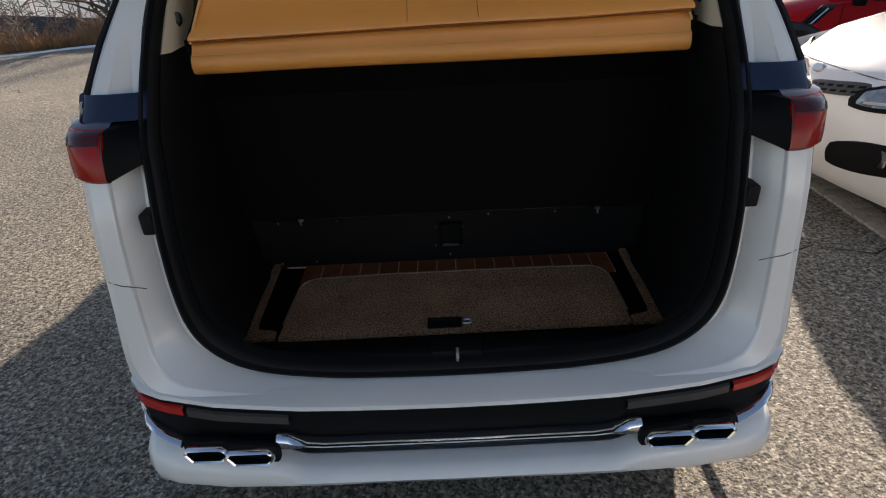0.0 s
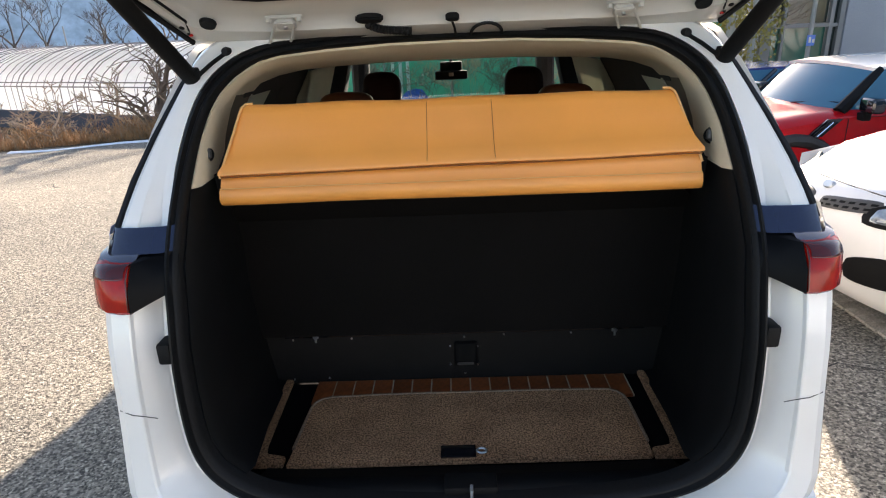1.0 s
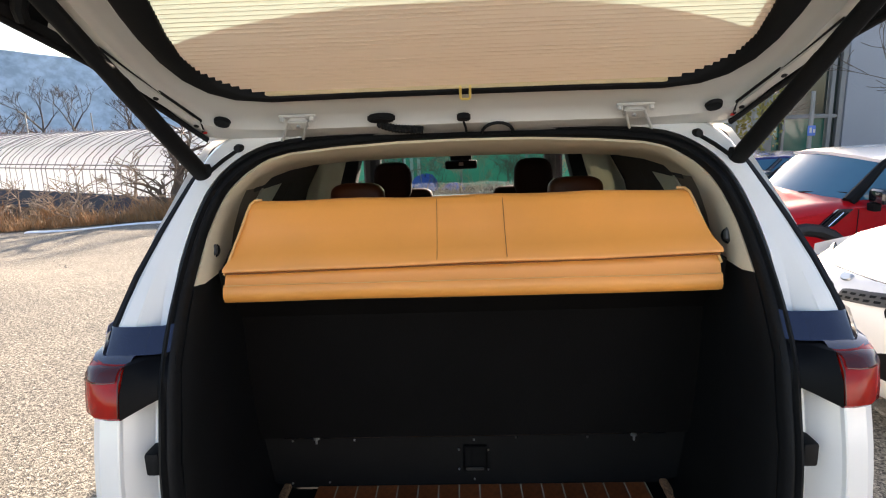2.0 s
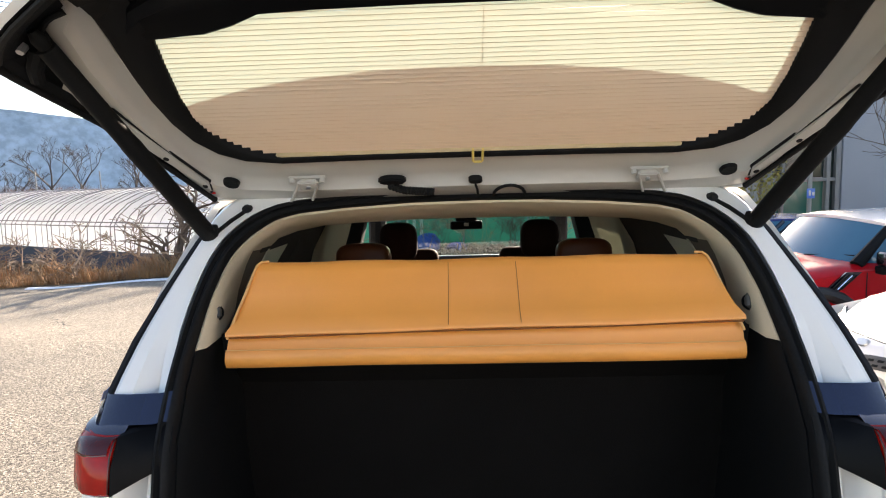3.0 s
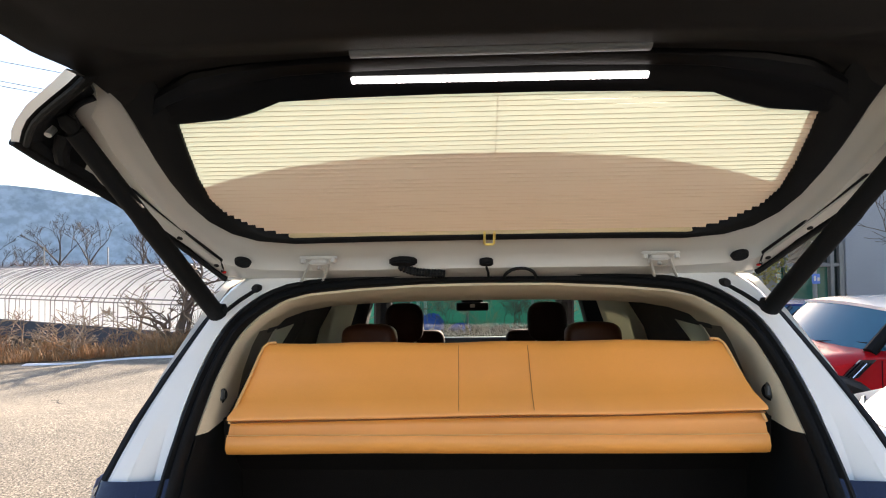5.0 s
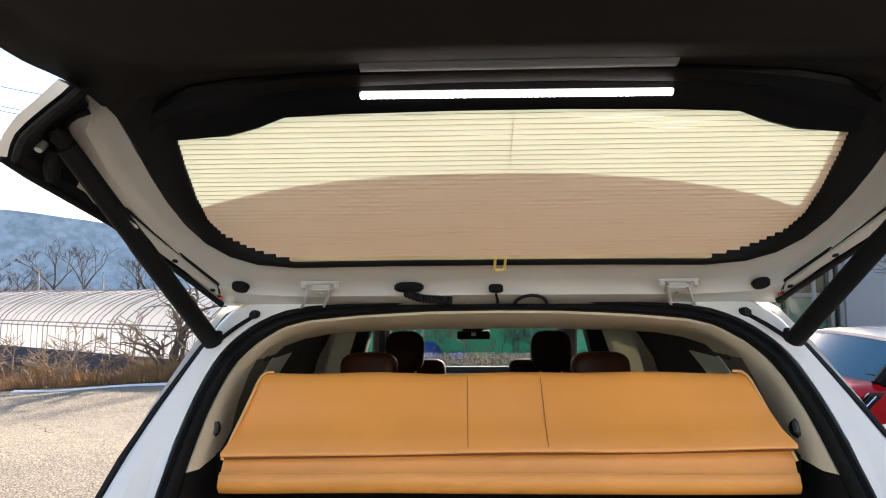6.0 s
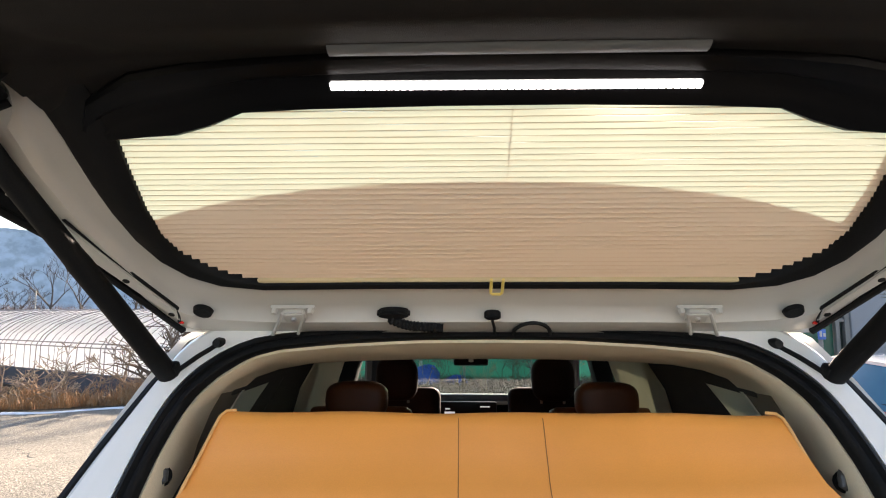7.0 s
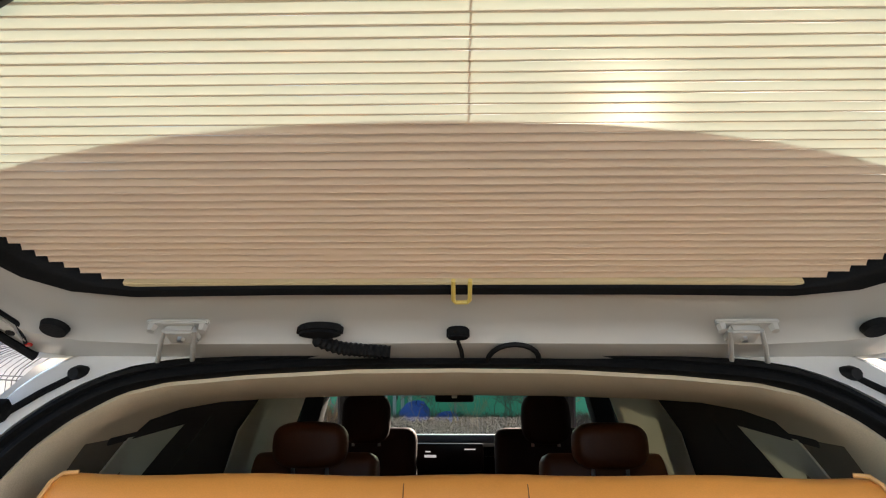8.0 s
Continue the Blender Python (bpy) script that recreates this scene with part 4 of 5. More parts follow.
def box_plate(outline, depth, bevel=.002):
    return plate(outline, depth, lambda a, b, d: on_box(a, b, d), bevel=bevel)


part("panel", box_plate([(-.80, .405), (.80, .405), (.80, .655), (-.80, .655)], (-.018, 0)), BOX_FACE, box_front, "matt black board")
part("gap_board", box((0, .722, .662), (1.62, .036, .07), .004), DARK_FACE, box_front, "black filler behind the top edge")
part("edge_strip", box_plate([(-.70, .651), (.70, .651), (.70, .661), (-.70, .661)], (-.004, .006)), GLOSS, box_front, "dark strip along the top edge")
plate_b = part("latch_plate", box_plate([(-.036, .487), (.054, .487), (.054, .612), (-.036, .612)], (0, .008), .003), SATIN, box_front, "black latch plate")
part("latch_recess", box_plate([(-.030, .512), (.048, .512), (.048, .604), (-.030, .604)], (.0085, .0105), .002), BLACK, plate_b)
part("latch_handle", box_plate([(-.026, .494), (.042, .494), (.042, .508), (-.026, .508)], (.008, .016), .003), INSERT, plate_b, "grey latch lip")
for x, z in ((-.052, .587), (.058, .583), (-.053, .491), (.058, .487), (.005, .632), (.005, .440), (-.668, .640), (-.437, .640), (.159, .640), (.42, .638), (-.555, .433), (-.70, .430)):
    part("screw", tube([on_box(x, z, -.001), on_box(x, z, .005)], [.0045, .003], 8), STEEL, box_front)
for sx, x, z in ((-1, -.574, .658), (1, .584, .652)):
    br = part("bracket", box(on_box(x, z, .010), (.022, .010, .012), .003, (0, sx * 12, sx * 20)), STEEL, box_front, "small bright bracket")
    part("bracket_tab", box(on_box(x + sx * .004, z - .018, .006), (.008, .006, .022), .002), STEEL, br)

# wooden cargo floor, planks lying along the van with pale strips between
wood_floor = thing("wood_floor", "red-brown wooden plank floor at the back of the cargo bay", "floor")
plank_mesh = finish(box((0, 0, 0), (.0735, .15, .012), .002), "plank", WOOD)
strip_mesh = finish(box((0, 0, 0), (.005, .15, .008)), "joint_strip", WOOD_JOINT)
for i in range(16):
    for name, me, dx, z in (("plank", plank_mesh, 0, .408), ("joint_strip", strip_mesh, .0393, .4085)):
        ob = new(name, me)
        ob.parent = wood_floor
        ob.location = (-.565 + i * .0785 + dx, .672, z)

# loop carpet over the bay floor, with a pocket left open on either side
carpet = thing("cargo_carpet", "brown loop-pile carpet mat on the cargo floor", "carpet")
mat_out = [(-.600, .215), (.607, .225), (.609, .30), (.608, .52), (.600, .562), (.583, .590), (.555, .606), (.30, .612), (-.30, .610), (-.520, .600), (-.553, .588), (-.575, .566), (-.584, .53), (-.594, .30)]
part("mat", plate(mat_out, (.415, .436), lambda a, b, d: Vector((a, b, d)), bevel=.006), CARPET, carpet)
part("mat_binding", tube([(a, b, .434) for a, b in mat_out[2:]], .006, 6), material("carpet_binding", (.24, .155, .10), .95, spec=.1, fine=.3, fine_scale=200), carpet, "stitched edge binding")
for sx in (-1, 1):
    part("side_strip", plate([(sx * a, b) for a, b in ((.612, .225), (.745, .225), (.746, .30), (.731, .74), (.703, .74), (.692, .33), (.680, .285), (.613, .270))], (.414, .434), lambda a, b, d: Vector((a, b, d)), bevel=.004), CARPET, carpet, "carpet strip beside the pocket")
part("floor_pan", box((0, .49, .395), (1.60, .68, .012)), DARK_FACE, carpet, "black floor under the carpet")
pull = thing("floor_latch", "black recessed floor latch in the carpet edge", "latch")
part("pocket", box((-.03, .262, .438), (.118, .056, .012), .004), GLOSS, pull)
part("ring", tube([(.048 + .016 * math.cos(a), .262 + .012 * math.sin(a), .441) for a in [i * .5236 for i in range(13)]], .004, 6), STEEL, pull)

# seats
def headrest(x, y, z, w, h, deep, tilt):
    """Rounded cushion."""
    turn = pose(x, y, z, tilt)
    out = []
    for i in range(28):
        a = i * math.pi / 14
        c, d = math.cos(a), math.sin(a)
        out.append((math.copysign(abs(c) ** .62, c) * w / 2, math.copysign(abs(d) ** .62, d) * h / 2))
    rows = [[turn @ Vector((a * k, dy, b * k)) for a, b in out] for k, dy in ((.55, -.50 * deep), (.80, -.47 * deep), (.94, -.34 * deep), (1, -.1 * deep), (1, .15 * deep), (.92, .40 * deep), (.6, .5 * deep))]
    bm = loft(rows, closed=True)
    for r in (rows[0], rows[-1]):
        bm.faces.new([bm.verts.new(p) for p in r])
    bmesh.ops.remove_doubles(bm, verts=bm.verts, dist=1e-5)
    return bm


def captain_seat(x, y, top, label):
    seat = thing("captain_seat", label, "seat", at=(x, y, 0), group="seats in the cabin")
    part("backrest", box((0, .06, top - .43), (.50, .16, .62), .06, (-12, 0, 0), segments=4), COGNAC, seat)
    part("headrest", headrest(0, .0, top - .078, .285, .17, .12, -6), COGNAC, seat, angle=60)
    for k in (-1, 1):
        part("headrest_post", tube([(k * .065, .01, top - .24), (k * .065, .0, top - .10)], .008, 8), STEEL, seat)
    part("cushion", box((0, .36, .72), (.52, .55, .20), .06, segments=3), COGNAC, seat)
    part("base", box((0, .38, .52), (.44, .48, .24), .02), BLACK, seat)
    for k in (-1, 1):
        part("armrest", box((k * .285, .24, .95), (.07, .36, .09), .03, segments=3), COGNAC, seat)
    return seat


for x in (-.56, .575):
    captain_seat(x, 1.78, 1.480, "cognac leather captain seat with a wide headrest")
for x in (-.455, .445):
    s = thing("front_seat", "cognac leather front seat with a tall headrest, its back coloured as in shade", "seat", at=(x, 2.52, 0), group="seats in the cabin")
    part("backrest", box((0, .06, 1.03), (.50, .16, .66), .07, (-12, 0, 0), segments=4), SHADED_LEATHER, s)
    part("headrest", headrest(0, -.02, 1.418, .245, .25, .12, -8), SHADED_LEATHER, s, angle=60)
    for k in (-1, 1):
        part("headrest_post", tube([(k * .065, 0, 1.28), (k * .065, -.01, 1.38)], .008, 8), STEEL, s)
    part("cushion", box((0, .36, .72), (.52, .55, .20), .06, segments=3), COGNAC, s)
    part("base", box((0, .38, .52), (.44, .48, .24), .02), BLACK, s)

DARK_CLOTH = material("dark_brown_cloth", (0.028, 0.020, 0.015), 0.9, vary=.3, scale=6, fine=.2, fine_scale=300)
mirror = thing("rear_view_mirror", "dark rear-view mirror under the windscreen header", "mirror")
part("shell", box((-.012, 3.33, 1.455), (.25, .04, .066), .018, segments=3), BLACK, mirror)
part("camera_unit", box((-.012, 3.40, 1.515), (.17, .07, .075), .015), BLACK, mirror, "black camera unit on the glass")
part("sticker", box((-.012, 3.308, 1.462), (.035, .003, .026), .001), FRAME_WHITE, mirror, "small white label")
part("stalk", tube([(-.012, 3.35, 1.47), (-.012, 3.45, 1.62)], .012, 8), BLACK, mirror)
screen = thing("dashboard_screen", "wide dark dashboard screen with a clock", "screen")
part("panel", box((-.045, 3.33, 1.085), (.43, .03, .17), .015), SCREEN, screen)
for x, z, w, h in ((-.165, 1.093, .075, .016), (-.18, 1.12, .035, .008), (.085, 1.135, .07, .008)):
    part("display_bar", box((x, 3.313, z), (w, .002, h)), SCREEN_TEXT, screen)
for sx in (-1, 1):
    sh = thing("window_shade", "pale cloth shade drawn over the side window", "shade", group="side window shades")
    part("cloth", thicken(loft([[(sx * (.815 - (z - 1.25) * .25), y, z) for y in (a, a + (b - a) * .33, a + (b - a) * .66, b)] for z, a, b in ((1.18, 1.50, 2.28), (1.345, 1.523, 2.33), (1.485, 1.536, 2.39), (1.60, 1.71, 2.43))]), .004), SHADE, sh)
    part("rod", tube([(sx * .725, 1.54, 1.625), (sx * .725, 2.6, 1.625)], .008, 6), STEEL, sh)
    sh = thing("window_shade", "dark brown cloth shade with a pale panel, on a side window", "shade", group="side window shades")
    part("cloth", thicken(loft([[(sx * (.829 - (z - 1.25) * .25), y, z) for y in (a, a + .2, 1.4, 1.76)] for z, a in ((1.18, .62), (1.42, .88), (1.66, 1.23))]), .004), DARK_CLOTH, sh)
    part("pale_panel", thicken(loft([[(sx * (.800 - (z - 1.25) * .25 + .03 * d), y0 + d * (y1 - y0), z) for d in (0, .5, 1)] for y0, y1, z in ((.58, .86, 1.40), (.69, 1.02, 1.505), (.77, 1.14, 1.575))]), .004), SHADE, sh, "pale cloth panel")
    part("upper_border", thicken(loft([[(sx * x, y, z) for y in (.70, .95, 1.30)] for x, z in ((.722, 1.570), (.712, 1.61), (.685, 1.69))]), .004), DARK_CLOTH, sh, "dark border above the pale panel")

# ---- parked cars ----
RED = material("red_car_paint", (0.45, 0.008, 0.012), 0.13, coat=0.0, spec=0.25, vary=0.05, scale=3)
BLUE = material("blue_car_paint", (0.02, 0.06, 0.20), 0.22, coat=0.9)
ARCH = material("black_arch_plastic", (0.02, 0.02, 0.02), 0.6, fine=.2, fine_scale=200)
HEADLIGHT = material("headlight_glass", (0.45, 0.48, 0.5), 0.08, 0.6, coat=1.0, vary=.5, scale=25)


def car(label, at, length, half, paint, roof_paint, hood, belt, roof, cowl, roof_front, roof_rear, nose_bow=.30, nose_top=.0, tumble=.74, arch=.37, mirror_back=.28, pillar=.048):
    """A parked car whose nose points along -x; lengths are measured from the nose."""
    c = thing("parked_car", label, "car", at=at, group="cars parked in a row")
    ys = [-1, -.92, -.75, -.5, -.25, 0, .25, .5, .75, .92, 1]

    def bow(k):
        return nose_bow * abs(k) ** 2.4

    rows = []
    lower = [(.06, .22), (.0, .30), (-.01, .45), (.0, .60), (.03, hood - .14), (.09, hood - .05), (.22, hood)]
    for x, z in lower:
        rows.append([(x + bow(k), k * half * (0.97 if z < .3 else 1.0), z - nose_top * abs(k) ** 3) for k in ys])
    for f in (.25, .5, .75, 1.0):
        x0 = .22 + (cowl - .22) * f
        rows.append([(x0 + bow(k) * (1 - f), k * half, hood + (belt - hood) * f + .035 * (1 - k * k) - (.05 if abs(k) > .95 else 0)) for k in ys])
    for x0, z in ((roof_rear + .3, belt), (length - .25, belt - .04), (length - .05, belt - .16), (length, .6), (length - .04, .3)):
        rows.append([(x0 - bow(k) * (x0 > length - .3), k * half, z + (.02 * (1 - k * k) if z > .7 else 0)) for k in ys])
    b = loft(rows)
    part("body", b, paint, c, angle=40)
    for side in (-1, 1):
        part("side", loft([[(x, side * (half + dy), z if z < .9 else float(np.interp(x, [.1, .25, cowl], [hood - .13, hood - .07, belt - .05]))) for x in (bow(1) + .06, .6, cowl, cowl + .9, roof_rear + .2, length - bow(1))] for dy, z in ((-.05, .22), (.0, .34), (.012, .62), (.0, .80), (-.005, 1.0))]), paint, c, angle=40)
        for wx in (.80, length - .85):
            part("wheel_arch", tube([(wx + arch * math.cos(a), side * (half + .010), .31 + arch * math.sin(a)) for a in [math.pi * i / 12 for i in range(13)]], .04 + (arch - .37) * .2, 8), ARCH, c)
            w = part("wheel", tube([(wx, side * (half - .16), .31), (wx, side * (half - .02), .31), (wx, side * (half + .012), .31)], [.31, .31, .27], 24), RUBBER, c)
            part("rim", tube([(wx, side * (half + .0), .31), (wx, side * (half + .016), .31)], [.21, .19], 18), STEEL, w)
    tw = half * tumble
    part("windscreen", loft([[(cowl - .14 * (1 - k * k), k * half * .90, belt) for k in (-1, -.6, -.2, .2, .6, 1)], [(roof_front - .08 * (1 - k * k), k * tw, roof - .05 + .03 * (1 - k * k)) for k in (-1, -.6, -.2, .2, .6, 1)]]), SKY_BLUE_PANE, c, "dark windscreen with the sky's blue in its colour")
    part("roof", thicken(loft([[(x - .08 * (1 - k * k) * (i == 0), k * (tw + .01), roof - dz + .04 * (1 - k * k)) for k in (-1, -.95, -.6, -.2, .2, .6, .95, 1)] for i, (x, dz) in enumerate(((roof_front - .03, .05), (roof_front + .2, .02), ((roof_front + roof_rear) / 2, .0), (roof_rear, .03)))]), .03), roof_paint, c)
    part("rear_window", loft([[(roof_rear, k * tw, roof - .04) for k in (-1, 0, 1)], [(roof_rear + .45, k * half * .88, belt) for k in (-1, 0, 1)]]), SKY_BLUE_PANE, c)
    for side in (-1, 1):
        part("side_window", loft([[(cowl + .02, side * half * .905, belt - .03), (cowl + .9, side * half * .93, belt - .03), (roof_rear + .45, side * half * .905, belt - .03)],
                                   [(roof_front + .02, side * tw, roof - .05), ((roof_front + roof_rear) / 2, side * tw * 1.02, roof - .03), (roof_rear, side * tw, roof - .05)]]), SKY_BLUE_PANE, c)
        part("front_pillar", tube([(cowl - .02, side * half * .905, belt - .01), (roof_front + .03, side * tw, roof - .06)], [pillar, pillar * .55] if side < 0 else .022, 8), BLACK, c)
        m = part("wing_mirror", box((cowl + mirror_back, side * (half + .10), belt + .06), (.12, .20, .13), .04, segments=3), GLOSS, c, "black wing mirror")
        part("mirror_foot", box((cowl + mirror_back - .01, side * (half + .03), belt - .04), (.07, .10, .07), .015), BLACK, m)
    for side in (-1, 1):
        part("door_pillar", tube([(cowl + .86, side * half * .935, belt - .02), ((roof_front + roof_rear) / 2 - .05, side * (tw * 1.02 + .004), roof - .035)], .026, 6), GLOSS, c)
    part("wiper", tube([(cowl - .12, -half * .2, belt + .015), (cowl - .02, -half * .55, belt + .05), (cowl + .03, -half * .78, belt + .06)], .008, 6), BLACK, c)
    return c, bow


white_car, bow = car("white hatchback parked with its nose to the lane", (2.17, 2.16, 0), 4.05, .86, WHITE, WHITE, .86, 1.02, 1.47, 1.12, 1.75, 3.2, .34, .10)


def nose_patch(name, mat, k0, k1, z0, z1, high, out, label="", blunt=4.0, parent=None):
    """Patch on the nose from k0 to k1 across, its middle rising from z0 to z1, with rounded ends."""
    rows = []
    for f in (-1.0, -.92, -.5, 0, .5, .92, 1.0):
        row = []
        for i in range(15):
            u = -1 + i / 7
            k = k0 + (k1 - k0) * i / 14
            h = high / 2 * max(1 - abs(u) ** blunt, 0) ** (1 / blunt)
            z = z0 + (z1 - z0) * i / 14 + f * h
            base = float(np.interp(z + .10 * abs(k) ** 3, [.22, .30, .45, .60, .72, .81, .86], [.06, .0, -.01, .0, .03, .09, .22]))
            row.append((base + bow(k) - (out if abs(f) < 1 and abs(u) < 1 else -.01), k * .86, z))
        rows.append(row)
    return part(name, loft(rows), mat, parent or white_car, label, angle=50)


for sk in (-1, 1):
    half_grille = nose_patch("grille", INSERT, sk * .02, sk * .50, .712, .768, .075, .006, "dark upper grille with slots")
    for r_ in range(2):
        for c_ in range(6):
            ka = .05 + c_ * .07 + .02 * r_
            za = .712 + (ka - .02) / .48 * .056 + (r_ - .5) * .026
            nose_patch("grille_slot", BLACK, sk * ka, sk * (ka + .045), za, za + .005, .014, .009, parent=half_grille)
    head = nose_patch("headlight", BLACK, sk * .40, sk * .97, .712, .80, .155, .008, "clear swept headlight in a dark rim", 2.2)
    nose_patch("headlight_glass", HEADLIGHT, sk * .45, sk * .95, .724, .80, .118, .014, "clear glass over chrome insides", 2.2, head)
    nose_patch("light_strip", FRAME_WHITE, sk * .50, sk * .88, .708, .745, .016, .018, "white daytime light strip", 3, head)
    nose_patch("lamp_bowl", CHROME, sk * .60, sk * .68, .765, .775, .05, .018, "", 2, head)
    nose_patch("lamp_bowl", CHROME, sk * .74, sk * .82, .775, .785, .05, .018, "", 2, head)
    side_intake = nose_patch("intake", BLACK, sk * .38, sk * .97, .405, .46, .18, .006, "black lower intake round the fog lamp", 2.6)
    yk = sk * .74
    part("fog_lamp", tube([(.03 + bow(yk), yk * .86, .45), (-.022 + bow(yk), yk * .86, .45), (-.012 + bow(yk), yk * .86, .45)], [.04, .046, .030], 18), CHROME, side_intake, "chrome-ringed fog lamp")
nose_patch("lower_grille", BLACK, -.24, .24, .52, .52, .11, .006, "black central lower grille", 3)
part("badge", tube([(.11, 0, .790), (.086, 0, .808), (.080, 0, .812)], [.050, .050, .040], 22, flat=.6), STEEL, white_car, "plain oval badge")
part("bonnet_gap", tube([(.13 + bow(k), k * .86, .825 - .10 * abs(k) ** 3) for k in (-.8, -.6, -.4, -.2, 0, .2, .4, .6, .8)], .004, 5), BLACK, white_car)
part("washer_jet", box((.86, -.25, 1.005), (.05, .06, .012), .004), BLACK, white_car)

small_car, _ = car("small red hatchback with a pale roof and black pillars", (2.20, 4.74, -.02), 3.85, .85, RED, WHITE, .87, 1.0, 1.40, 1.22, 1.52, 3.05, .34, .06, .80, .46, .14, .056)
part("side_scoop", thicken(loft([[(x, -.868, z) for x, z in ((.895, .79), (.96, .86), (1.06, .945))], [(x, -.868, z) for x, z in ((1.0, .785), (1.10, .86), (1.19, .945))]]), .02), GLOSS, small_car, "black side scoop behind the wheel")
for k in range(3):
    part("scoop_slat", tube([(.94 + k * .035, -.888, .80), (1.06 + k * .035, -.888, .92)], .007, 6), CHROME if k == 1 else BLACK, small_car)
part("door_gap", tube([(1.235, -.866, .40), (1.235, -.866, .94)], .004, 5), BLACK, small_car)
car("dark blue saloon in the row of parked cars", (1.5, 7.40, -.24), 4.5, .88, BLUE, BLUE, .82, .98, 1.43, 1.35, 2.0, 3.6, .3)

# ---- kerb strip of pale pavers beside the parking row ----
PAVER = material("pale_concrete_paver", (0.36, 0.33, 0.29), 0.9, vary=.25, scale=9, fine=.3, fine_scale=120, bump=.6, shift=.15)
paver_strip = thing("paver_strip", "strip of pale concrete pavers set in the asphalt", "paving", kind="structure")
paver_mesh = finish(box((0, 0, 0), (.19, .094, .03), .005), "paver", PAVER)
for i in range(90):
    ob = new("paver", paver_mesh)
    ob.parent = paver_strip
    y = -2.0 + i * .1
    ob.matrix_local = pose(2.53 + .003 * math.sin(i * 2.1), y, ground_height(2.5, y) + .002, 0, 0, rnd.uniform(-.8, .8))
CRACK = material("asphalt_crack", (0.02, 0.02, 0.02), 0.95)
pts = [(1.5 + i * .13, 1.38 + .05 * math.sin(i * 1.9) + .03 * math.sin(i * .7), .0025) for i in range(9)]
single("asphalt_crack", loft([[(x, y - .007 - .004 * math.sin(x * 40), z) for x, y, z in pts], [(x, y + .007 + .004 * math.cos(x * 33), z) for x, y, z in pts]]), CRACK, "dark crack running across the asphalt", "crack")

pts = [(-6.95 + i * .12, 8.15 - i * .125 + .06 * math.sin(i * 2.3)) for i in range(10)]
single("asphalt_crack", loft([[(x, y - .012, ground_height(x, y) + .004) for x, y in pts], [(x, y + .012 + .008 * math.sin(x * 9), ground_height(x, y) + .004) for x, y in pts]]), CRACK, "short dark crack in the sunlit asphalt", "crack")

# ---- beyond the lot: snow rim, dry grass, greenhouse, trees, hills ----
SNOW = material("old_snow", (0.78, 0.80, 0.84), 0.8, vary=.2, scale=4, bump=.5, fine_scale=30)
rim = []
for f, h in ((0, -.02), (.25, .02), (.6, .03), (1, -.02)):
    rim.append([(x, lot_edge(x) - .45 + f * (.24 + .16 * math.sin(x * 1.7)) + .1 * math.sin(x * 3.1), ground_height(x, lot_edge(x)) + h) for x in [-9.5 + i * .25 for i in range(24)]])
single("snow_rim", loft(rim), SNOW, "thin rim of old snow along the edge of the lot", "snow", kind="stuff")

DRY = material("dry_grass", (0.50, 0.27, 0.12), 0.9, vary=.5, second=(0.11, 0.06, 0.032), scale=2.2)
TWIG = material("bare_bark", (0.12, 0.088, 0.068), 0.9, vary=.3, scale=10)
FAR_TWIG = material("grey_bark", (0.085, 0.072, 0.065), 0.9, vary=.3, scale=4)
# lighter bark for small trees, the sunlight on them put into the colour
SUNLIT_BARK = material("sunlit_bare_branches", (0.27, 0.205, 0.155), 0.9, vary=.4, scale=5)
PALE_TWIG = material("pale_dry_stems", (0.34, 0.25, 0.16), 0.9, vary=.3, scale=6)


def blades(n, place, tall, width, lean=.5, seed=1):
    r, verts, faces = random.Random(seed), [], []
    for _ in range(n):
        x, y, k = place(r)
        z, h, a = ground_height(x, y) - .03, r.uniform(*tall) * k, r.uniform(0, 6.283)
        dx, dy = math.cos(a) * width, math.sin(a) * width
        lx, ly = r.gauss(0, lean) * h, r.gauss(0, lean) * h
        b = len(verts)
        verts += [(x - dx, y - dy, z), (x + dx, y + dy, z), (x + lx * .4 + dx * .8, y + ly * .4 + dy * .8, z + h * .6),
                  (x + lx * .4 - dx * .8, y + ly * .4 - dy * .8, z + h * .6), (x + lx, y + ly, z + h * (1 - lean * .3))]
        faces += [(b, b + 1, b + 2, b + 3), (b + 3, b + 2, b + 4)]
    me = bpy.data.meshes.new("blades")
    me.from_pydata(verts, [], faces)
    return me


def grass_place(r):
    x = r.uniform(-20, -3)
    d = abs(r.gauss(0, 1.0))
    clump = .2 + 1.1 * max(0, noise.noise((x * 1.1, d * 1.1, 3.0)) * 1.3 + .35)
    return x, lot_edge(x) + .15 + d, clump


for name, mat, n, tall, width, seed, lab in (("dry_grass", DRY, 26000, (.2, .75), .0065, 3, "tangle of dry brown winter grass along the lot"), ("dry_stems", PALE_TWIG, 4200, (.4, 1.15), .005, 5, "pale dry weed stems standing in the grass")):
    me = blades(n, grass_place, tall, width, .45, seed)
    me.materials.append(mat)
    tagged(new(name, me), lab, "grass", kind="stuff")


def front_place(r):
    y = r.uniform(11.5, 16.8)
    x = r.uniform(-.22, .22) * (y + 1.2)
    return x, y, .35 + .75 * max(0, .5 + noise.noise((x * 1.5, y * .8, 1)))


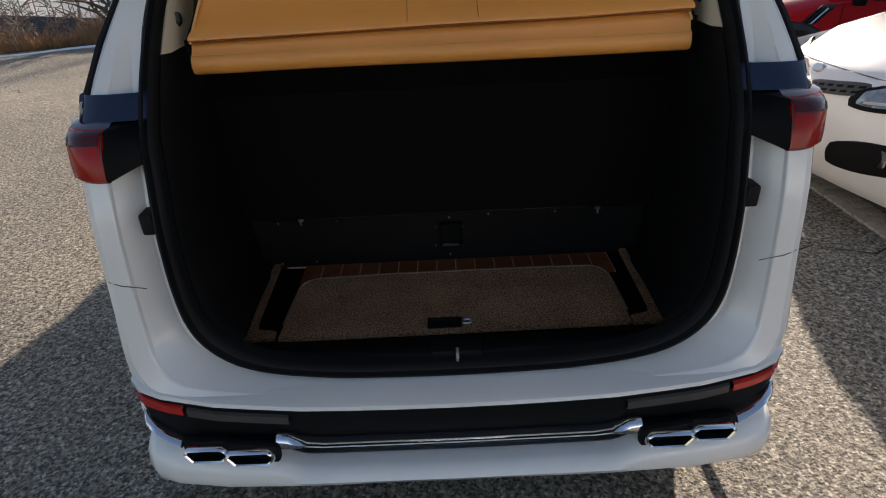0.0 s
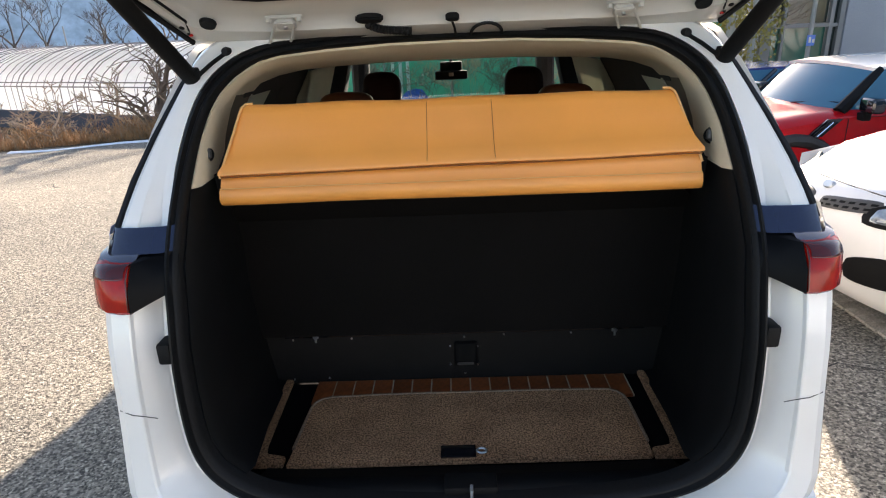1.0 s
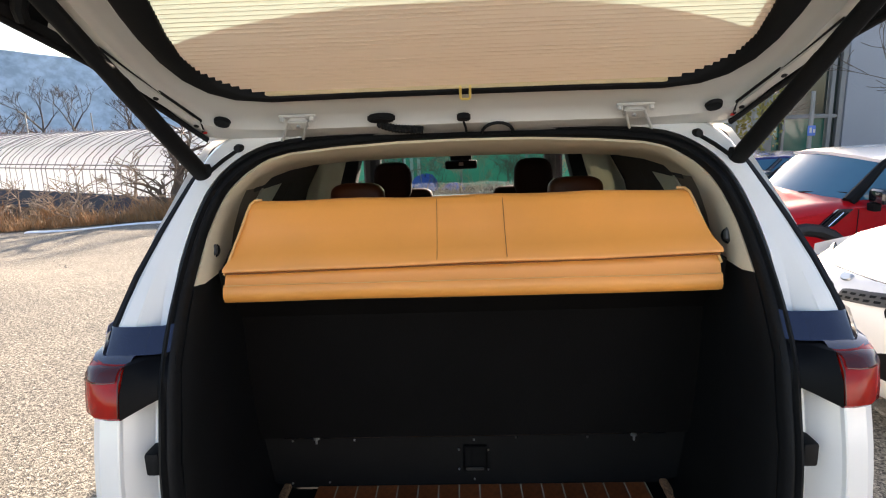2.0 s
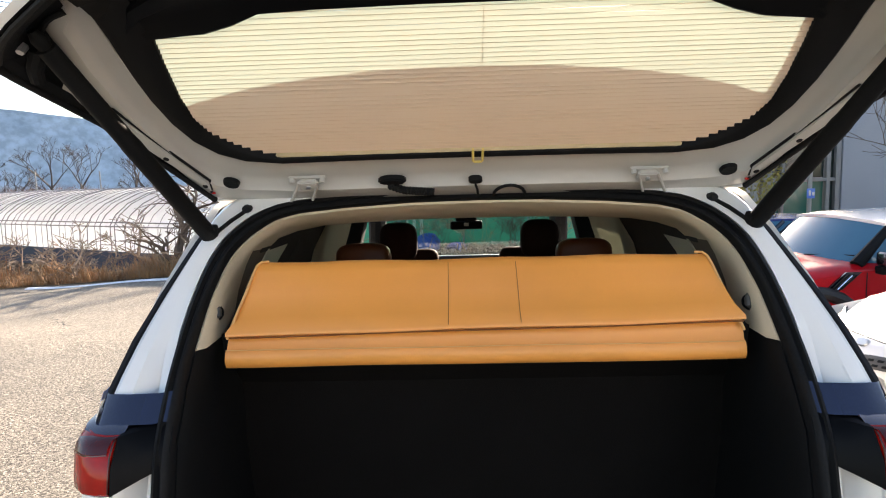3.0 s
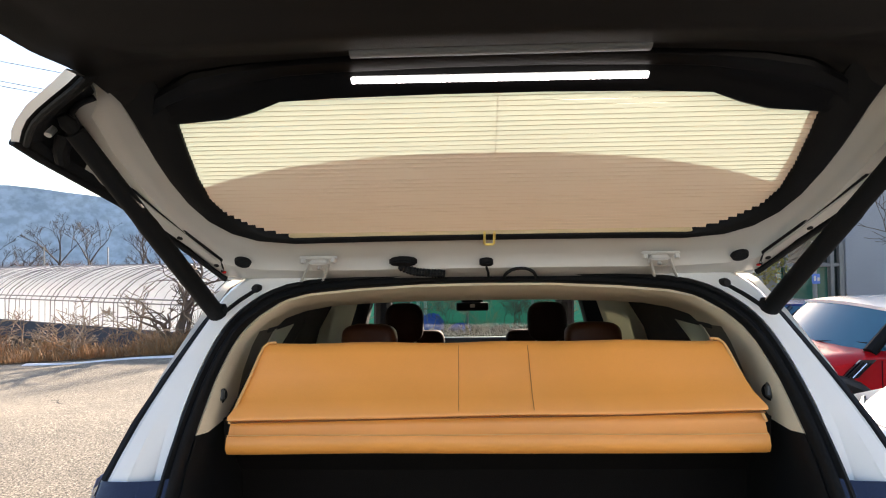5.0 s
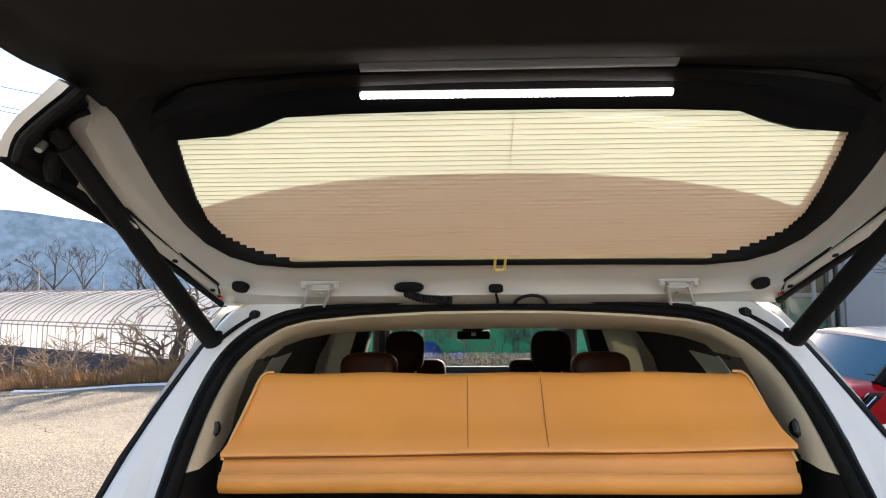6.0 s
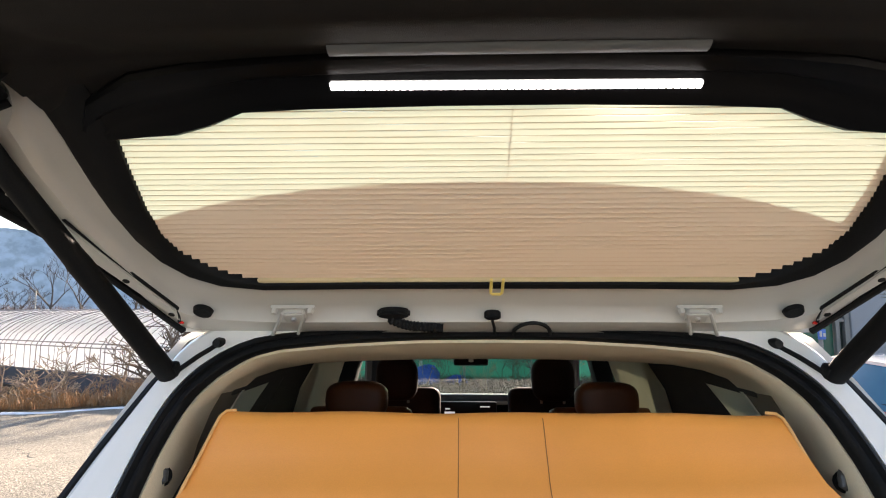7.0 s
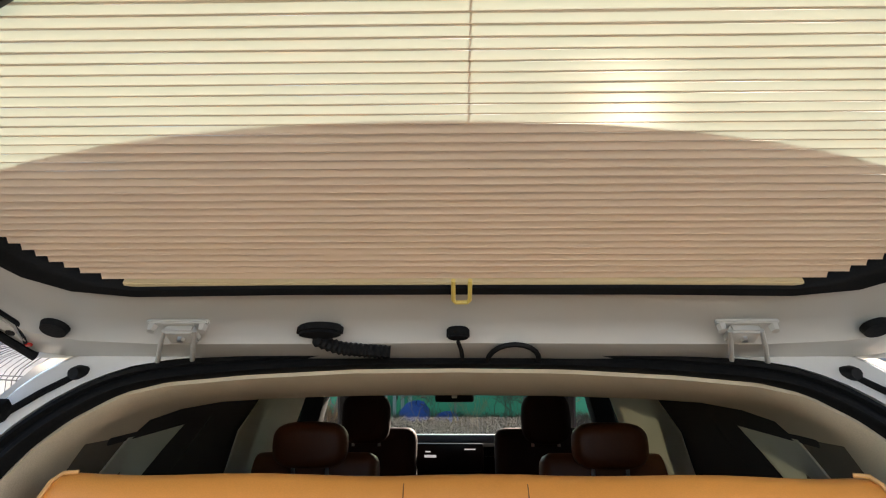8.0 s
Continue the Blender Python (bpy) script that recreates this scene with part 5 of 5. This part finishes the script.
for name, n, col, dark, tall, seed, lab in (("dry_grass", 12000, (.15, .105, .06), (.04, .032, .02), (.2, .6), 9, "dark dry weeds in front of the green fence"),
                                            ("dry_stems", 2600, (.46, .38, .26), (.22, .17, .11), (.15, .55), 19, "pale dry stalks in front of the green fence")):
    me = blades(n, front_place, tall, .011, .7, seed)
    me.materials.append(material(name + "_ahead", col, .9, vary=.5, second=dark, scale=3))
    tagged(new(name, me), lab, "grass", kind="stuff")


def bare_tree(label, at, height, seed, trunk=.10, splits=5, spread_a=.55, fork=.25, mat=None, twist=.25, thin=.004, taper=.22, crown=1.0):
    r = random.Random(seed)
    t = thing("bare_tree", label, "tree", at=at, group="bare trees")
    wood, fine_bm = bmesh.new(), bmesh.new()

    def grow(p, d, length, radius, level):
        pts, rads, q = [p.copy()], [radius], p.copy()
        for i in range(3):
            d = (d + Vector((r.gauss(0, twist), r.gauss(0, twist), r.gauss(.04, twist * .6))) * .5).normalized()
            q = q + d * length / 3
            pts.append(q.copy())
            rads.append(max(radius * (1 - taper * (i + 1)), thin))
        tube(pts, rads, 6 if level < 2 else 4, wood if level < 2 else fine_bm, caps=False)
        if level >= splits:
            return
        for k in range(r.choice((2, 3, 3)) if level else r.choice((3, 4))):
            a = r.uniform(0, 6.283)
            side = Vector((math.cos(a), math.sin(a), r.uniform(-.15, .35)))
            nd = (d + side * spread_a * r.uniform(.7, 1.4)).normalized()
            start = pts[r.choice((2, 3, 3))] if level or crown < 1 else pts[r.choice((1, 2, 3, 3))]
            grow(start, nd, length * r.uniform(.58, .82) * (1 if level else crown), rads[-1] * r.uniform(.6, .85), level + 1)

    grow(Vector((0, 0, -.2)), Vector((r.gauss(0, .08), r.gauss(0, .08), 1)).normalized(), height * fork, trunk, 0)
    part("trunk", wood, mat or TWIG, t)
    part("crown", fine_bm, mat or TWIG, t)
    return t


for x, y, h, seed in ((-34.3, 47, 7.6, 2), (-32.0, 47, 7.8, 4), (-28.3, 47, 7.9, 8), (-26.2, 47.5, 6.6, 11), (-22.5, 50, 7.4, 14), (-19.0, 50, 7.0, 25), (-30.2, 52, 4.4, 27), (-40, 50, 6.0, 21), (-44, 52, 7, 23)):
    bare_tree("tall bare winter tree on the field", (x, y, -1.3), h, seed, .15, 5, .60, .50, mat=FAR_TWIG, twist=.22, thin=.012, taper=.10, crown=.55)
for x, y, h, seed, tw in ((-3.2, 15.4, 3.6, 44, .07), (-4.4, 16.4, 3.8, 45, .07), (-1.6, 17.8, 4.2, 46, .08), (-7.1, 13.1, 4.2, 31, .13), (-7.25, 13.0, 3.6, 32, .09), (-9.2, 12.2, 2.2, 34, .06), (-8.1, 13.8, 2.8, 33, .06), (-7.0, 14.2, 3.2, 35, .05), (-11.5, 12.6, 2.2, 37, .05), (-13.0, 12.2, 2.0, 39, .05), (-10.0, 13.4, 2.0, 41, .05), (-15, 11.5, 2.2, 43, .05), (-11.2, 13.0, 2.1, 63, .06), (-9.9, 13.0, 2.0, 65, .06), (-9.2, 13.2, 1.8, 67, .05), (-12.4, 12.8, 2.0, 69, .05)):
    bare_tree("low crooked bare fruit tree behind the grass", (x, y, -.35), h, seed, tw, 4, .95, .31, mat=TWIG if tw > .08 else SUNLIT_BARK, twist=.55, thin=.008, taper=.10 if tw > .08 else .14)

# greenhouse tunnel
gh = thing("greenhouse", "long white plastic-film tunnel greenhouse with arched ribs", "greenhouse", at=(-7.44, 16.4, 0))
gh.rotation_euler.z = radians(-28.7)
GLEN = 40.0
arch = [(0, -.40), (0, .58), (.22, .95), (.7, 1.34), (1.5, 1.70), (2.3, 1.88), (3.2, 1.95), (4.0, 1.90), (4.8, 1.74), (5.6, 1.42), (6.15, 1.00), (6.4, .58), (6.4, -.40)]
gxs = [-GLEN * i / 84 for i in range(85)]
grand = random.Random(17)
part("film", loft([[(x, a, b + .025 * math.sin(i * 3.1 + a)) for a, b in arch] for i, x in enumerate(gxs)]), FILM, gh, "milky plastic film")
end = bmesh.new()
end.faces.new([end.verts.new((0, a, b)) for a, b in arch])
part("end_wall", end, FILM, gh)
RIB = material("grey_steel_hoop", (.20, .20, .21), .5, .5)
for x in gxs[:60]:
    dx, lean, thick = grand.uniform(-.12, .12), grand.uniform(-.04, .10), grand.choice((.009, .012, .017))
    part("hoop", tube([(x - .24 + dx + lean * b, a - .02 * (a < 3), b + .02) for a, b in arch[:8]], thick, 5), RIB, gh)
for z in (.58, .72):
    part("rail", tube([(-GLEN, -.04 + .07 * (z > .6), z), (0, -.04 + .07 * (z > .6), z)], .022, 5), RIB, gh)
part("skirt", box((-GLEN / 2, -.03, -.68), (GLEN, .05, .75)), material("dark_blue_tarp", (.02, .035, .07), .5, vary=.3, scale=2), gh, "dark blue tarpaulin skirt")

# hills; the haze is painted into their pale blue colour
HILL = material("far_hill_with_haze", (0.46, 0.55, 0.625), 1.0, second=(0.33, 0.415, 0.49), scale=.018, vary=.3, fine=.14, fine_scale=.11, spec=0)
rows = []
for f in (0, .25, .5, .75, .9, 1):
    row = []
    for i in range(81):
        az = radians(-75 + i * 1.9)
        elev = np.interp(math.degrees(az), [-75, -50, -39, -36, -32, -28, -15, 0, 20, 45, 80], [7.3, 7.0, 6.7, 6.5, 6.1, 5.6, 3.8, 3.0, 4.0, 5.0, 6.0]) + .35 * noise.noise((i * .33, 0, 5)) + .12 * noise.noise((i * 1.3, 4, 5))
        dist = 900 - 60 * (1 - f)
        row.append((math.sin(az) * dist, math.cos(az) * dist, math.tan(radians(elev)) * 900 * f * (1 + .05 * noise.noise((i * .4, f * 3, 1))) - 4 * (1 - f)))
    rows.append(row)
single("hill", loft(rows), HILL, "wooded hills on the horizon, haze put into their blue", "hill", kind="structure")
REDDISH = material("bare_thicket", (.26, .17, .13), 1.0, vary=.3, scale=1)
me = blades(6000, lambda r: (r.uniform(-75, -38), r.uniform(52, 62), 1.0), (1.5, 4.5), .05, .35, 15)
me.materials.append(REDDISH)
tagged(new("far_thicket", me), "reddish-brown leafless thicket behind the greenhouse", "thicket", kind="stuff")

# poles and overhead cables
POLE = material("grey_pole", (.27, .27, .26), .7, vary=.2, scale=3)
for x, y, h in ((-31.2, 41, 3.5), (-27.0, 42, 3.4)):
    single("utility_pole", tube([(0, 0, -1.2), (0, 0, h)], [.055, .045], 8), POLE, "slim grey utility pole in the field", "pole", group="field poles", at=(x, y, 0))
for x, y, h in ((-60, 32, 25.5), (5, 42, 12.6)):
    single("utility_pole", tube([(0, 0, -1.5), (0, 0, h)], [.16, .12], 8), POLE, "tall grey pole carrying cables", "pole", group="field poles", at=(x, y, 0))
for z in (0, -1.25, -1.55):
    single("overhead_cable", tube([(-60, 32, 24.5 + z), (-44, 33, 19.2 + z), (-28.7, 34, 14.8 + z), (-10, 37, 11.4 + z), (5, 42, 11.8 + z)], .02, 5), BLACK, "thin black overhead cable", "cable", group="overhead cables")

# building and trees behind the parked cars
WALL_GREY = material("grey_render_wall", (.30, .32, .36), .85, vary=.15, scale=.8, fine=.1, fine_scale=40, bump=.2)
DARK_PANE = material("dark_building_glass", (.018, .028, .026), .08, spec=.5)
PALE = material("grey_frame_paint", (.19, .19, .19), .5, vary=.1, scale=4)
bld = thing("building", "grey rendered building with a glazed entrance", "building")
part("wall", box((15.1, 17.0, 2.7), (11.0, 6.0, 6.2), .02), WALL_GREY, bld)
part("wall_end", box((6.2, 18.2, 2.9), (.4, 3.6, 6.0), .02), WALL_GREY, bld)
part("lintel", box((8.6, 14.3, 3.35), (2.2, .5, .35), .02), PALE, bld)
part("upper_wall", box((8.6, 14.8, 4.6), (2.2, .4, 2.2), .02), WALL_GREY, bld)
for x, w in ((7.75, .26), (8.15, .07), (9.28, .10), (9.52, .12)):
    part("mullion", box((x, 14.1, 1.5), (w, .14, 3.6), .01), PALE, bld)
part("transom", box((8.6, 14.1, 1.62), (1.7, .12, .09), .01), PALE, bld)
for x0, x1, z0, z1, m in ((7.9, 8.12, -.2, 1.58, "g"), (8.2, 9.22, -.2, 1.58, "g"), (7.9, 8.12, 1.68, 3.15, "d"), (8.2, 9.22, 1.68, 3.15, "d"), (9.34, 9.46, -.2, 3.15, "d")):
    part("pane", box(((x0 + x1) / 2, 14.16, (z0 + z1) / 2), (x1 - x0, .02, z1 - z0)), material("green_glass_panel", (.012, .10, .075), .12, coat=.5) if m == "g" else DARK_PANE, bld)
lamp_post = thing("lamp_post", "tall grey metal post by the evergreen trees", "post")
part("pole", tube([(6.72, 12.6, -.3), (6.72, 12.6, 3.0), (6.72, 12.6, 5.2)], [.075, .065, .05], 12), POLE, lamp_post)
part("base_plate", box((6.72, 12.6, -.24), (.26, .26, .03), .006), POLE, lamp_post)
sign = thing("sign_post", "grey post with a small blue sign", "sign")
part("post", tube([(8.05, 12.7, -.3), (8.05, 12.7, 2.2)], .05, 10), POLE, sign)
part("plate", box((8.04, 12.63, 1.32), (.18, .02, .23), .01), TAPE_BLUE, sign, "small blue sign plate")
part("mark", box((8.01, 12.615, 1.33), (.05, .01, .12), .005), FRAME_WHITE, sign)
part("mark", box((8.09, 12.615, 1.31), (.05, .01, .08), .005), FRAME_WHITE, sign)
single("lamp_post", tube([(0, 0, -.3), (0, 0, 4.5)], [.10, .08], 10), POLE, "grey lamp post beside the building", "post", at=(6.35, 12.9, 0))
LEAF = material("yellow_green_leaves", (.22, .19, .045), .7, second=(.07, .10, .03), scale=3)
for x, y, seed in ((6.35, 13.3, 51), (6.75, 14.8, 53)):
    t = bare_tree("evergreen tree with yellow-green leaves by the building", (x, y, -.3), 4.5, seed, .08, 4, .6, .28)
    r = random.Random(seed)
    verts, faces = [], []
    for _ in range(6500):
        a, z = r.uniform(0, 6.283), r.uniform(.6, 4.2)
        rad = 1.3 * math.sqrt(r.random()) * (1 - ((z - 2.2) / 2.6) ** 2)
        if noise.noise((math.cos(a) * rad * 1.6, math.sin(a) * rad * 1.6, z * 1.6 + seed)) < -.12:
            continue
        c = Vector((math.cos(a) * rad, math.sin(a) * rad, z))
        u = Vector((r.gauss(0, 1), r.gauss(0, 1), r.gauss(0, 1))).normalized() * .05
        v = u.cross(Vector((r.gauss(0, 1), r.gauss(0, 1), r.gauss(0, 1)))).normalized() * .03
        b = len(verts)
        verts += [c - u, c + v, c + u, c - v]
        faces.append((b, b + 1, b + 2, b + 3))
    me = bpy.data.meshes.new("crown")
    me.from_pydata(verts, [], faces)
    me.materials.append(LEAF)
    ob = new("crown", me)
    ob.parent = t
bare_tree("bare street tree with drooping twigs before the grey wall", (10.1, 12.0, -.3), 5.4, 61, .11, 5, .85, .34, twist=.4, thin=.006, taper=.15)

# beyond the windscreen: green mesh fence, blue tarpaulins
NET = cloth("green_shade_net", (.05, .165, .135), (.11, .36, .30), .45)
fence = thing("green_fence", "green mesh fence ahead of the van", "fence")
part("mesh", thicken(loft([[(x, 17.0 + .1 * math.sin(x * 3), z) for x in [-6 + i * .5 for i in range(29)]] for z in (-.4, .8, 2.0)]), .01), NET, fence)
for x in (-1.75, -1.52, -1.30):
    part("pale_board", box((x, 16.82, .75), (.10, .04, 2.2), .01), FRAME_WHITE, fence, "pale upright board")
for x in (-6, -4, -2, 0, 2, 4, 6, 8):
    part("post", tube([(x, 16.9, -.5), (x, 16.9, 2.05)], .04, 8), POLE, fence)
TARP = material("blue_tarpaulin", (.03, .10, .42), .45, vary=.3, scale=2)
for x, y, w, h in ((-1.05, 15.6, .42, .70), (-.25, 15.9, .36, .42)):
    rows = [[(w * math.cos(a) * f * (1 + .15 * math.sin(a * 3 + x)), w * .8 * math.sin(a) * f, h * hz * (1 + .1 * math.sin(a * 2)) - .2) for a in [i * 6.283 / 18 for i in range(18)]] for f, hz in ((1, 0), (1.02, .3), (.92, .7), (.6, .95), (.05, 1.02))]
    single("tarpaulin_heap", loft(rows, closed=True), TARP, "heap covered with a blue tarpaulin", "tarpaulin", group="blue heaps", at=(x, y, -.2))
for i, (x, y, h, seed) in enumerate(((1.75, 14.0, 2.5, 87), (2.3, 14.6, 2.6, 89), (1.2, 13.6, 2.2, 91), (.4, 13.9, 2.2, 93), (-.6, 13.0, 2.2, 71), (.6, 13.2, 2.3, 73), (1.4, 13.4, 2.4, 75), (2.1, 13.2, 2.3, 77), (-1.7, 13.5, 2.3, 79), (.1, 14.6, 2.4, 81), (1.0, 14.8, 2.5, 83), (-1.1, 14.4, 2.4, 85))):
    bare_tree("thin bare shrub before the green fence", (x, y, -.25), h, seed, .025, 5, .75, .3, mat=PALE_TWIG if i % 2 else TWIG)
